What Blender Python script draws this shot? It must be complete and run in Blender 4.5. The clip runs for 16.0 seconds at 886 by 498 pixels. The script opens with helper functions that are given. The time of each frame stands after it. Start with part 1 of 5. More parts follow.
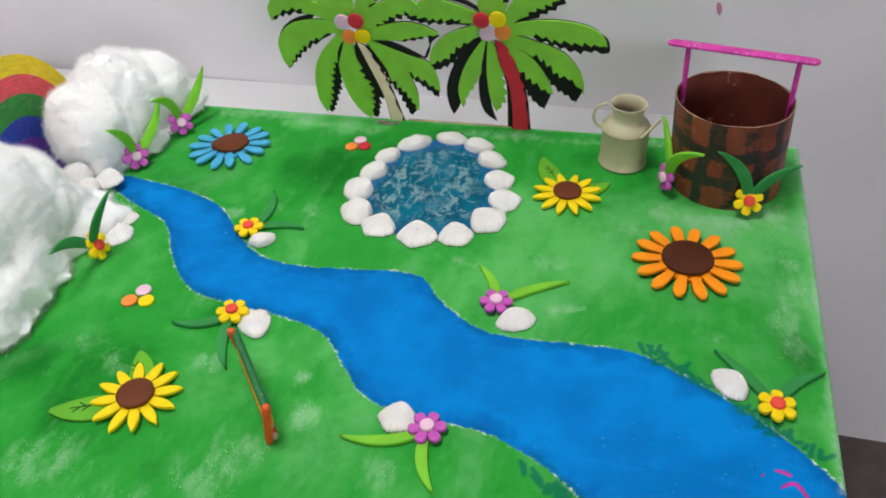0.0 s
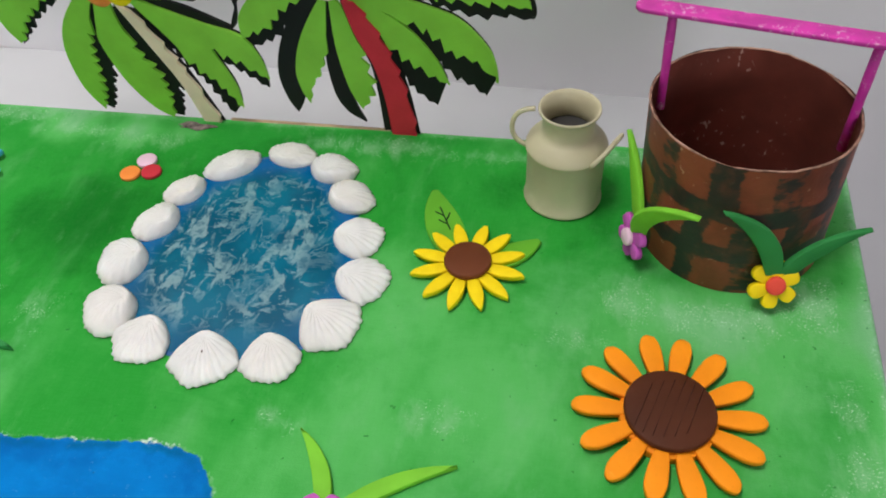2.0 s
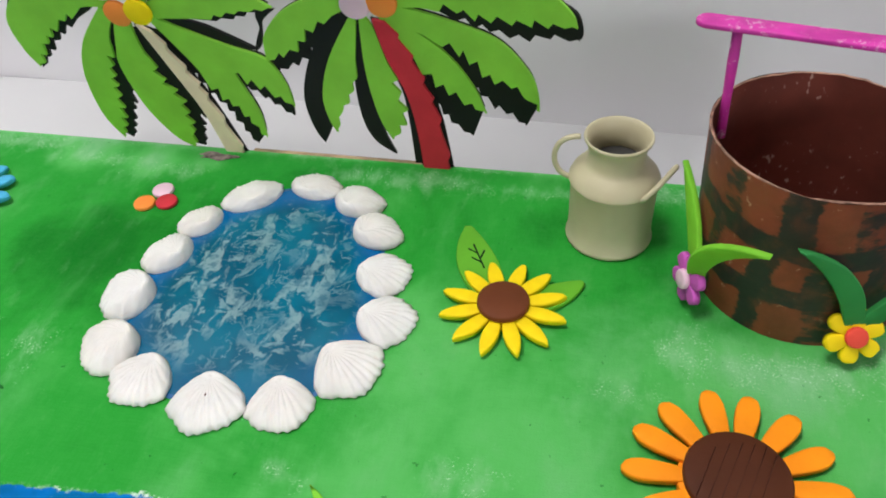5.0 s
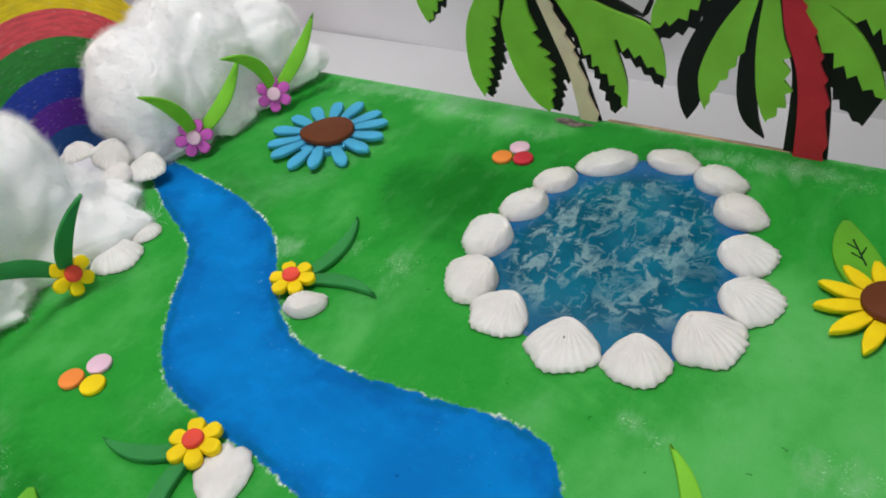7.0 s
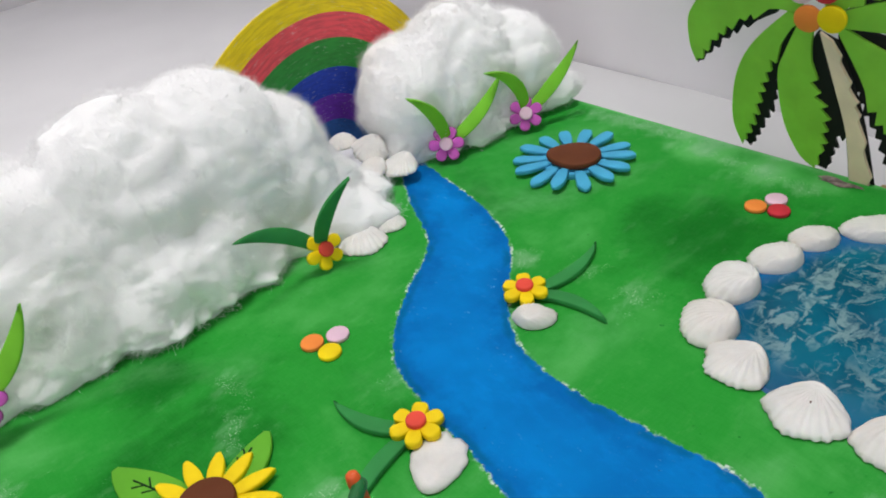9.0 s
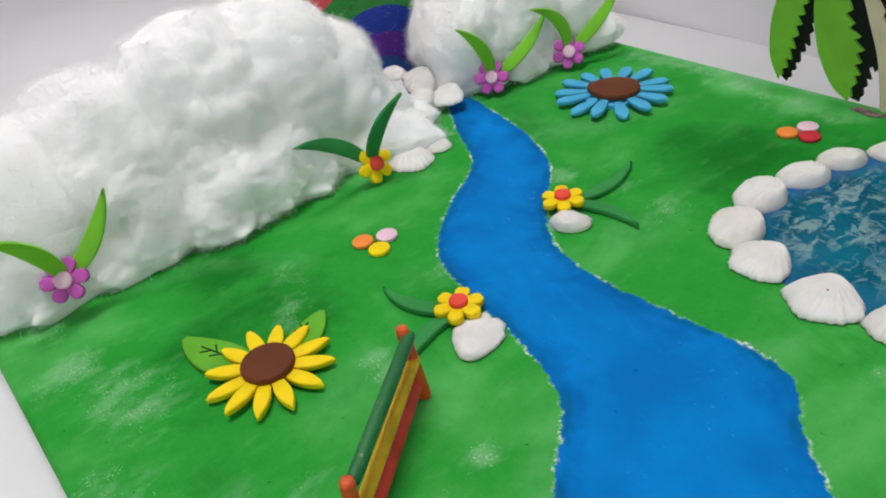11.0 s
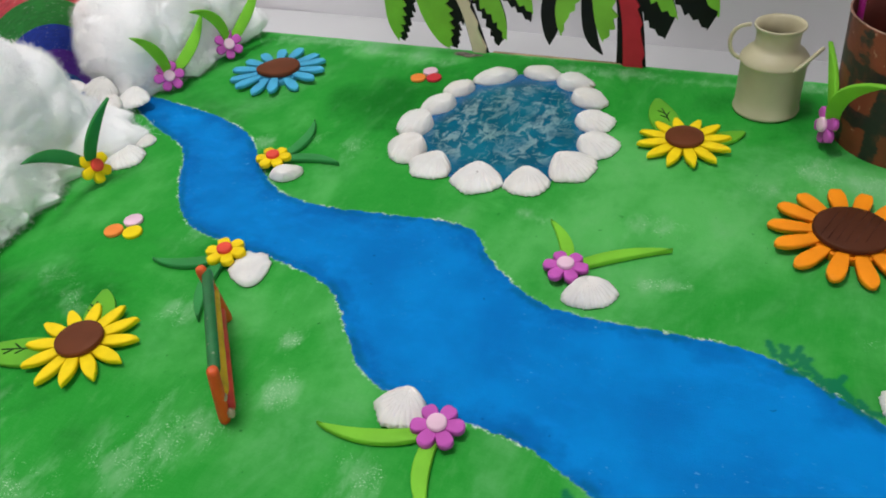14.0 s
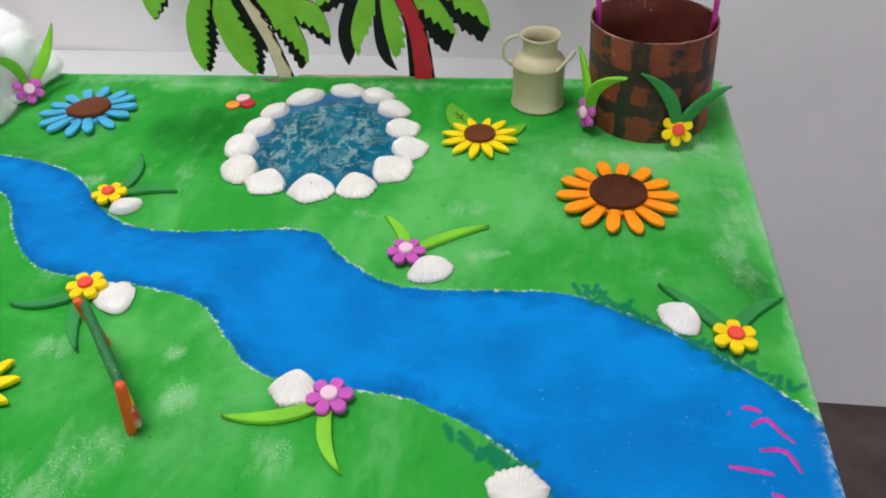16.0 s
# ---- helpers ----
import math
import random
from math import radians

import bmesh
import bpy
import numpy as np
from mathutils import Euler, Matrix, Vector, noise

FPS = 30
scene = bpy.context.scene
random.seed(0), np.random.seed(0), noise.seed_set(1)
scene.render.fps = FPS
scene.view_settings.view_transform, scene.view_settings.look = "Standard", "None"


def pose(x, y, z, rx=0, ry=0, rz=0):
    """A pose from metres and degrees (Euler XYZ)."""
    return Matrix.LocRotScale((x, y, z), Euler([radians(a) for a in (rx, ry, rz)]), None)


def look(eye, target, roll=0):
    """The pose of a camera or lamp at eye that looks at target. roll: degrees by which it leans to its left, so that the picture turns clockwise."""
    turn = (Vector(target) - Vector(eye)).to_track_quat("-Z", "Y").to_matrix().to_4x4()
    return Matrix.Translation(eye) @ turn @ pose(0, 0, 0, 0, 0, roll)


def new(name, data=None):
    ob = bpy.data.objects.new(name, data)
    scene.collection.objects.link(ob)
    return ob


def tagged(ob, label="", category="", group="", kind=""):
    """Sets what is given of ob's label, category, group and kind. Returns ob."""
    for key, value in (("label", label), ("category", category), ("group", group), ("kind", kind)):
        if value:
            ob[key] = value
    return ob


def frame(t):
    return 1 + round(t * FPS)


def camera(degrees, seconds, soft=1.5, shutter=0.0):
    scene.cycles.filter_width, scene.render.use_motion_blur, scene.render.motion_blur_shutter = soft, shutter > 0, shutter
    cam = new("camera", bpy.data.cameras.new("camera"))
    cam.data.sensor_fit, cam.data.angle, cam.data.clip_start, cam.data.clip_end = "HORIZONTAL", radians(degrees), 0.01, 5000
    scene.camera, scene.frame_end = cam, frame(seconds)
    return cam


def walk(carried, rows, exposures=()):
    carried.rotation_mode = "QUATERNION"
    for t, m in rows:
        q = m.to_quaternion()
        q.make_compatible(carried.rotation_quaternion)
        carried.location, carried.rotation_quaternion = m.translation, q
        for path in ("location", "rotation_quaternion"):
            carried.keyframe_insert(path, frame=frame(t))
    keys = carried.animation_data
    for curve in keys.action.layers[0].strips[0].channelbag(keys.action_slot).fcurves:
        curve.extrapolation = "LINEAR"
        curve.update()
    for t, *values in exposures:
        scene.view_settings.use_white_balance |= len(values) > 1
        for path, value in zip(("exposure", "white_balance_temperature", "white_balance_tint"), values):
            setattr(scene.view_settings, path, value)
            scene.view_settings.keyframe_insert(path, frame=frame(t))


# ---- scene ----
cam = camera(59.73, 16.0, soft=1.9)
PATH = [
    (0, (0.06923, -0.62904, 0.38868), (0.01293, -0.40689, 0.19509), -3.43),
    (0.5, (0.07002, -0.58270, 0.36928), (0.02133, -0.36274, 0.17118), -2.87),
    (1, (0.07949, -0.49830, 0.34593), (0.03111, -0.28571, 0.13985), -4.03),
    (1.5, (0.08620, -0.39446, 0.31803), (0.03930, -0.18960, 0.10395), -4.31),
    (2, (0.08718, -0.35105, 0.29027), (0.04401, -0.15198, 0.07002), -3.87),
    (2.5, (0.10289, -0.32912, 0.27116), (0.05494, -0.13526, 0.04729), -5.60),
    (3, (0.11543, -0.31851, 0.25417), (0.06809, -0.12466, 0.03016), -5.75),
    (3.2, (0.11493, -0.31313, 0.25330), (0.06833, -0.11805, 0.03021), -5.57),
    (5.5, (0.06901, -0.35479, 0.26379), (0.00598, -0.14058, 0.06343), -4.89),
    (6, (0.05571, -0.38642, 0.27137), (-0.01958, -0.17422, 0.07312), -5.88),
    (6.5, (0.04014, -0.38260, 0.26072), (-0.06875, -0.18381, 0.06419), -8.16),
    (7, (0.03384, -0.36928, 0.24583), (-0.10847, -0.18685, 0.05487), -10.45),
    (7.5, (0.02789, -0.37186, 0.24236), (-0.13118, -0.20153, 0.05345), -10.44),
    (8, (0.02341, -0.37754, 0.24161), (-0.15021, -0.21664, 0.05730), -10.39),
    (8.5, (0.01850, -0.38426, 0.24284), (-0.17046, -0.23301, 0.06560), -10.41),
    (8.7, (0.01833, -0.38791, 0.24519), (-0.17682, -0.23822, 0.07341), -10.07),
    (10.8, (0.04899, -0.41680, 0.22459), (-0.16241, -0.28833, 0.05486), -10.39),
    (11, (0.05159, -0.42717, 0.22590), (-0.15694, -0.29560, 0.05501), -10.23),
    (11.5, (0.06613, -0.44617, 0.22617), (-0.13561, -0.30598, 0.05398), -9.90),
    (12, (0.07919, -0.45930, 0.23264), (-0.11188, -0.30524, 0.06013), -8.71),
    (12.5, (0.09409, -0.48196, 0.24281), (-0.08313, -0.31286, 0.06962), -7.91),
    (13, (0.09751, -0.50431, 0.25129), (-0.05710, -0.31841, 0.07370), -7.08),
    (13.5, (0.08885, -0.52036, 0.25525), (-0.04062, -0.32202, 0.07113), -6.53),
    (14, (0.08503, -0.53483, 0.26704), (-0.01892, -0.32557, 0.07888), -6.54),
    (14.5, (0.07572, -0.56248, 0.28255), (-0.00041, -0.33283, 0.10517), -4.36),
    (15, (0.06804, -0.59460, 0.30301), (0.01580, -0.35147, 0.13520), -2.97),
    (15.5, (0.06908, -0.59564, 0.29725), (0.03042, -0.35637, 0.12046), -3.05),
    (16, (0.06957, -0.59885, 0.30016), (0.04379, -0.36692, 0.11163), -2.28),
]
walk(cam, [(t, look(eye, target, roll)) for t, eye, target, roll in PATH],
     [(0, -0.29), (1.5, -0.24), (3, -0.27), (5.5, -0.08), (6.5, -0.33), (7, -0.47), (8.5, -0.47), (11, -0.5), (12.5, -0.43), (13.5, -0.45), (14.5, -0.4), (15, -0.36), (16, -0.16)])

# ---- light ----
world = bpy.data.worlds.new("world")
scene.world = world
world.use_nodes = True
wn = world.node_tree
sky = wn.nodes.new("ShaderNodeTexSky")
sky.sky_type, sky.sun_disc = "NISHITA", False
sky.sun_elevation, sky.sun_rotation = radians(40), radians(120)
wn.nodes["Background"].inputs["Strength"].default_value = 0.1
wn.links.new(sky.outputs[0], wn.nodes["Background"].inputs["Color"])


def area(name, m, sx, sy, watts, colour):
    d = bpy.data.lights.new(name, "AREA")
    d.shape, d.size, d.size_y, d.energy, d.color = "RECTANGLE", sx, sy, watts, colour
    ob = new(name, d)
    ob.matrix_world = m
    return ob


# added lamps, no source seen: two daylight ones at wall openings, one overhead
area("south_window_light", look((2.40, -4.22, 1.05), (-0.3, 0.0, 0.0)), 1.5, 0.9, 48, (0.97, 0.98, 1.0))
area("east_window_light", look((4.62, -0.95, 1.1), (-0.35, -0.2, 0.0)), 1.1, 0.7, 13, (0.97, 0.98, 1.0))
# overhead fill without a fixture, added to brighten the left and back
area("ceiling_panel_light", look((-0.34, -0.36, 1.56), (-0.30, -0.20, 0)), 0.3, 0.6, 20, (1.0, 0.98, 0.96))


# ---- materials ----
def srgb(r, g, b):
    f = lambda c: c / 12.92 if c <= 0.04045 else ((c + 0.055) / 1.055) ** 2.4
    return (f(r / 255), f(g / 255), f(b / 255), 1.0)


class Mat:
    """A node material with a few shorthands."""

    def __init__(self, name, rough=0.6, metal=0.0, spec=0.5):
        self.m = bpy.data.materials.new(name)
        self.m.use_nodes = True
        self.t = self.m.node_tree
        self.b = self.t.nodes["Principled BSDF"]
        self.b.inputs["Roughness"].default_value = rough
        self.b.inputs["Metallic"].default_value = metal
        self.b.inputs["Specular IOR Level"].default_value = spec
        self.coord = self.t.nodes.new("ShaderNodeTexCoord").outputs["Object"]

    def put(self, socket, value):
        if isinstance(value, bpy.types.NodeSocket):
            self.t.links.new(value, socket)
        else:
            socket.default_value = value

    def noise(self, scale, detail=4, rough=0.5, stretch=None, dist=0.0, coord=None):
        n = self.t.nodes.new("ShaderNodeTexNoise")
        n.inputs["Scale"].default_value, n.inputs["Detail"].default_value = scale, detail
        n.inputs["Roughness"].default_value, n.inputs["Distortion"].default_value = rough, dist
        src = coord or self.coord
        if stretch:
            mp = self.t.nodes.new("ShaderNodeMapping")
            mp.inputs["Scale"].default_value = stretch[:3]
            if len(stretch) > 3:
                mp.inputs["Rotation"].default_value = (0, 0, stretch[3])
            self.t.links.new(src, mp.inputs["Vector"])
            src = mp.outputs[0]
        self.t.links.new(src, n.inputs["Vector"])
        return n.outputs["Fac"]

    def ramp(self, fac, lo, hi, a=0.0, b=1.0):
        n = self.t.nodes.new("ShaderNodeMapRange")
        n.interpolation_type = "SMOOTHSTEP"
        for k, v in (("Value", fac), ("From Min", lo), ("From Max", hi), ("To Min", a), ("To Max", b)):
            self.put(n.inputs[k], v)
        return n.outputs[0]

    def math(self, op, a, b=0.0):
        n = self.t.nodes.new("ShaderNodeMath")
        n.operation = op
        self.put(n.inputs[0], a), self.put(n.inputs[1], b)
        return n.outputs[0]

    def mix(self, fac, a, b):
        n = self.t.nodes.new("ShaderNodeMix")
        n.data_type = "RGBA"
        self.put(n.inputs[0], fac), self.put(n.inputs[6], a), self.put(n.inputs[7], b)
        return n.outputs[2]

    def attr(self, name):
        n = self.t.nodes.new("ShaderNodeAttribute")
        n.attribute_name = name
        return n.outputs["Fac"]

    def rand(self):
        return self.t.nodes.new("ShaderNodeObjectInfo").outputs["Random"]

    def colour(self, c):
        self.put(self.b.inputs["Base Color"], c)
        return self

    def bump(self, height, strength=0.3, distance=0.001):
        n = self.t.nodes.new("ShaderNodeBump")
        n.inputs["Strength"].default_value, n.inputs["Distance"].default_value = strength, distance
        self.t.links.new(height, n.inputs["Height"])
        self.t.links.new(n.outputs[0], self.b.inputs["Normal"])
        return self


def shade(c, k):
    return (min(c[0] * k, 1), min(c[1] * k, 1), min(c[2] * k, 1), 1)


def foam(name, c, rough=0.62):
    """Craft foam: an even colour with a fine pore and slight scuffs."""
    m = Mat(name, rough, spec=0.2)
    big = m.ramp(m.noise(45, 3), 0.3, 0.75)
    col = m.mix(big, shade(c, 0.9), shade(c, 1.08))
    m.colour(m.mix(m.ramp(m.noise(900, 2), 0.62, 0.8, 0, 0.25), col, shade(c, 0.72)))
    m.bump(m.noise(700, 3), 0.25, 0.0004)
    return m.m


def paint(name, c, rough=0.5):
    """Brushed craft paint on wood: streaks and thin spots."""
    m = Mat(name, rough)
    streak = m.ramp(m.noise(90, 4, stretch=(1, 1, 0.25)), 0.35, 0.7)
    col = m.mix(streak, shade(c, 0.78), shade(c, 1.12))
    m.colour(m.mix(m.ramp(m.noise(260, 4), 0.68, 0.80, 0, 0.45), col, srgb(226, 205, 186)))
    m.bump(m.noise(240, 4), 0.35, 0.0006)
    return m.m


M_PALM = foam("palm_green_foam", srgb(140, 208, 70))
M_BLACK = foam("black_foam", (0.012, 0.012, 0.012, 1))
M_RED = foam("red_foam", srgb(208, 52, 66))
M_CREAM = foam("cream_foam", srgb(246, 224, 194))
M_YEL = foam("yellow_foam", srgb(250, 217, 16))
M_YELP = foam("yellow_petal_foam", srgb(250, 216, 16))
M_ORG = foam("orange_foam", srgb(255, 146, 66))
M_ORGP = foam("orange_petal_foam", srgb(250, 146, 18))
M_PINK = foam("pale_pink_foam", srgb(238, 200, 220))
M_PURP = foam("purple_foam", srgb(200, 92, 186))
M_BLUEP = foam("sky_blue_foam", srgb(74, 170, 212))
M_CORAL = foam("coral_foam", srgb(240, 82, 66))
M_LIME = foam("lime_foam", srgb(122, 196, 52))
M_LEAF = foam("leaf_green_foam", srgb(50, 138, 70))
M_BROWN = foam("brown_foam", srgb(104, 54, 28))
M_DKBROWN = foam("dark_brown_foam", srgb(78, 38, 18))


def worn_paint(name, c):
    """Thin paint on a wooden stick, rubbed through in patches."""
    m = Mat(name, 0.55)
    col = m.mix(m.ramp(m.noise(110, 4), 0.35, 0.7), shade(c, 0.82), shade(c, 1.12))
    chip = m.math("MULTIPLY", m.ramp(m.noise(330, 5, 0.65), 0.55, 0.64), m.ramp(m.noise(70, 3), 0.42, 0.6))
    m.colour(m.mix(m.math("MULTIPLY", chip, 0.7), col, srgb(226, 196, 214)))
    m.bump(m.noise(260, 4), 0.5, 0.0008)
    return m.m


M_MAGENTA = worn_paint("magenta_paint", srgb(206, 48, 160))
M_STICKO = paint("orange_stick_paint", srgb(214, 84, 22))
M_STICKG = paint("green_stick_paint", srgb(20, 108, 52))
M_STICKY = paint("yellow_stick_paint", srgb(226, 184, 14))
M_STICKR = paint("red_stick_paint", srgb(216, 62, 48))
M_SUNLEAF = foam("sunflower_leaf_foam", srgb(98, 172, 44))
M_VEIN = foam("leaf_vein_ink", srgb(12, 54, 20))


def make_board():
    """Painted canvas: river, shore flecks and cloudy greens, from the shore distance and tone painted on the mesh."""
    m = Mat("painted_canvas", 0.7, spec=0.06)
    shore, tone = m.attr("shore"), m.attr("tone")
    weave = m.noise(1400, 2)
    blot = m.noise(17, 6, 0.62)
    fine = m.noise(170, 4, 0.6)
    t = m.math("ADD", tone, m.ramp(blot, 0.25, 0.75, -0.16, 0.16))
    t = m.math("ADD", t, m.ramp(m.noise(9, 5, 0.55, dist=0.9), 0.3, 0.7, -0.2, 0.22))
    t = m.math("ADD", t, m.ramp(m.noise(60, 3, stretch=(1, 0.35, 1)), 0.3, 0.7, -0.06, 0.06))
    green = m.mix(m.ramp(t, 0.0, 0.5), srgb(16, 112, 30), srgb(42, 152, 52))
    green = m.mix(m.ramp(t, 0.5, 1.0), green, srgb(86, 180, 90))
    green = m.mix(m.ramp(t, 0.95, 1.5, 0, 0.6), green, srgb(136, 190, 144))
    wash = m.math("MULTIPLY", m.ramp(m.noise(13, 5, 0.6, stretch=(1, 0.6, 1, 0.5), dist=0.8), 0.5, 0.72), m.ramp(m.noise(75, 5, 0.65), 0.3, 0.65, 0.35, 1.0))
    green = m.mix(m.math("MULTIPLY", wash, 0.3), green, srgb(128, 196, 134))
    # dry brush: paint that caught only the raised threads of the canvas
    dry = m.attr("dry")
    haze = m.ramp(m.math("ADD", dry, m.ramp(m.noise(95, 5, 0.65, stretch=(1, 0.5, 1, 0.4)), 0.25, 0.75, -0.45, 0.35)), 0.1, 1.0)
    green = m.mix(m.math("MULTIPLY", haze, 0.42), green, srgb(158, 206, 162))
    grain = m.math("MULTIPLY", m.ramp(m.noise(950, 3, 0.6), 0.54, 0.68), m.ramp(m.math("ADD", dry, m.ramp(m.noise(140, 3), 0.3, 0.7, -0.4, 0.3)), 0.2, 0.8))
    green = m.mix(m.math("MULTIPLY", grain, 0.62), green, srgb(206, 230, 206))
    thread = m.math("MULTIPLY", m.noise(1100, 2, stretch=(1, 0.16, 1)), m.noise(1100, 2, stretch=(0.16, 1, 1)))
    green = m.mix(m.ramp(thread, 0.16, 0.36, 0.0, 0.025), green, srgb(120, 205, 126))
    green = m.mix(m.ramp(thread, 0.30, 0.16, 0.0, 0.02), green, srgb(12, 104, 28))
    speck = m.ramp(m.noise(330, 2), 0.745, 0.77, 0, 0.6)
    green = m.mix(speck, green, srgb(14, 92, 34))
    blue = m.mix(m.ramp(m.noise(20, 4, 0.55), 0.3, 0.7), srgb(0, 113, 188), srgb(0, 132, 210))
    blue = m.mix(m.ramp(m.noise(120, 4, stretch=(0.4, 1, 1, 0.5)), 0.62, 0.8, 0, 0.4), blue, srgb(0, 136, 212))
    bare = m.math("MULTIPLY", m.ramp(m.noise(520, 3, 0.6, stretch=(0.6, 1, 1, -0.4)), 0.64, 0.74), m.ramp(m.noise(38, 3), 0.45, 0.65))
    blue = m.mix(m.math("MULTIPLY", bare, 0.5), blue, srgb(110, 176, 226))
    blue = m.mix(m.ramp(m.noise(210, 2), 0.755, 0.775, 0, 0.6), blue, srgb(0, 60, 110))
    bank = m.math("ADD", shore, m.ramp(m.noise(45, 5, 0.6), 0.25, 0.75, -0.009, 0.009))
    blue = m.mix(m.ramp(bank, -0.014, -0.001, 0, 0.45), blue, srgb(0, 84, 158))
    blue = m.mix(m.ramp(m.noise(70, 5, 0.65, stretch=(0.5, 1, 1, 0.4)), 0.52, 0.75, 0, 0.45), blue, srgb(6, 140, 222))
    d = m.math("ADD", shore, m.ramp(m.noise(190, 4, 0.6), 0.2, 0.8, -0.0011, 0.0011))
    col = m.mix(m.ramp(d, -0.0004, 0.0004), blue, green)
    deep = m.ramp(m.math("ABSOLUTE", m.math("ADD", d, 0.0022)), 0.0, 0.0035, 0.55, 0)
    col = m.mix(m.math("MULTIPLY", deep, m.ramp(m.noise(55, 3), 0.4, 0.6)), col, srgb(0, 92, 120))
    fleck = m.ramp(m.math("ABSOLUTE", m.math("SUBTRACT", d, 0.0005)), 0.0002, 0.0014, 1, 0)
    fleck = m.math("MULTIPLY", fleck, m.ramp(m.noise(75, 4, 0.6), 0.44, 0.62, 0.12, 1))
    fleck = m.math("MULTIPLY", fleck, m.ramp(m.noise(520, 4, 0.6), 0.44, 0.6, 0, 0.85))
    col = m.mix(fleck, col, srgb(222, 236, 226))
    col = m.mix(m.attr("teal"), col, srgb(8, 108, 82))
    worn = m.math("MULTIPLY", m.attr("worn"), m.ramp(m.noise(260, 4, 0.65), 0.42, 0.6))
    m.colour(m.mix(m.math("MULTIPLY", worn, 0.75), col, srgb(206, 222, 220)))
    m.bump(m.math("ADD", m.math("MULTIPLY", m.math("ADD", weave, thread), 0.6), fine), 0.5, 0.0006)
    return m.m


def make_plain(name, c, rough, scale=12, amount=0.06, bump=0.1):
    m = Mat(name, rough)
    m.colour(m.mix(m.ramp(m.noise(scale, 4), 0.3, 0.7), shade(c, 1 - amount), shade(c, 1 + amount)))
    m.bump(m.noise(scale * 30, 3), bump, 0.0005)
    return m.m


M_BOARD = make_board()
M_EDGE = make_plain("canvas_edge_green", srgb(24, 112, 44), 0.7, 60, 0.25)
M_WALL = make_plain("wall_paint", (0.78, 0.76, 0.79, 1), 0.8, 3, 0.05)
M_CEIL = make_plain("ceiling_paint", (0.80, 0.80, 0.80, 1), 0.8, 3, 0.02)
M_TABLE = make_plain("white_laminate", (0.91, 0.91, 0.92, 1), 0.45, 6, 0.03)
M_FLOOR = make_plain("brown_floor", (0.075, 0.055, 0.05, 1), 0.4, 20, 0.3)
M_TRUNK_STAIN = make_plain("glue_stain", srgb(122, 108, 104), 0.7, 260, 0.6, 0.6)


def make_water():
    m = Mat("pond_resin", 0.16, spec=0.35)
    line = m.ramp(m.math("ABSOLUTE", m.math("SUBTRACT", m.noise(52, 4, 0.5, dist=1.5), 0.5)), 0.0, 0.018, 1, 0)
    line = m.math("MULTIPLY", line, m.ramp(m.noise(34, 3), 0.45, 0.6))
    one = m.ramp(m.noise(150, 4, 0.55, stretch=(1.0, 0.5, 1, -0.7), dist=0.6), 0.51, 0.60)
    two = m.ramp(m.noise(180, 4, 0.55, stretch=(0.5, 1.0, 1, 0.5), dist=0.6), 0.55, 0.63, 0, 0.8)
    stroke = m.math("MULTIPLY", m.math("MAXIMUM", one, two), m.ramp(m.noise(260, 3, 0.55), 0.35, 0.55, 0.45, 1.0))
    stroke = m.math("MULTIPLY", stroke, m.ramp(m.noise(26, 3), 0.36, 0.56, 0.25, 1.0))
    milk = m.math("MAXIMUM", m.math("MULTIPLY", line, 0.45), m.math("MULTIPLY", stroke, 0.56))
    milk = m.math("MULTIPLY", milk, m.attr("milk"))
    base = m.mix(m.ramp(m.noise(40, 3), 0.35, 0.65), srgb(4, 84, 112), srgb(10, 106, 134))
    base = m.mix(m.attr("rim"), base, srgb(0, 96, 158))
    m.colour(m.mix(milk, base, srgb(160, 190, 192)))
    m.bump(m.noise(120, 3), 0.2, 0.0008)
    return m.m


def make_shell():
    m = Mat("white_shell", 0.78, spec=0.12)
    c = (0.81, 0.80, 0.78, 1)
    col = m.mix(m.ramp(m.noise(60, 4), 0.35, 0.7), shade(c, 0.93), shade(c, 1.06))
    col = m.mix(m.ramp(m.noise(140, 4), 0.68, 0.76, 0, 0.25), col, srgb(206, 180, 150))
    m.colour(m.mix(m.math("MULTIPLY", m.rand(), 0.10), col, srgb(226, 200, 172)))
    m.bump(m.noise(330, 6, 0.7), 0.7, 0.0011)
    m.b.inputs["Subsurface Weight"].default_value = 0.1
    m.b.inputs["Subsurface Radius"].default_value = (0.004, 0.003, 0.002)
    return m.m


def make_cotton():
    m = Mat("cotton_wool", 0.95, spec=0.1)
    c = (0.93, 0.93, 0.932, 1)
    m.colour(m.mix(m.ramp(m.noise(14, 4), 0.68, 0.8, 0, 0.4), c, srgb(222, 210, 196)))
    m.bump(m.noise(90, 5, 0.6), 0.15, 0.002)
    m.b.inputs["Subsurface Weight"].default_value = 1.0
    m.b.inputs["Subsurface Radius"].default_value = (0.034, 0.034, 0.034)
    return m.m


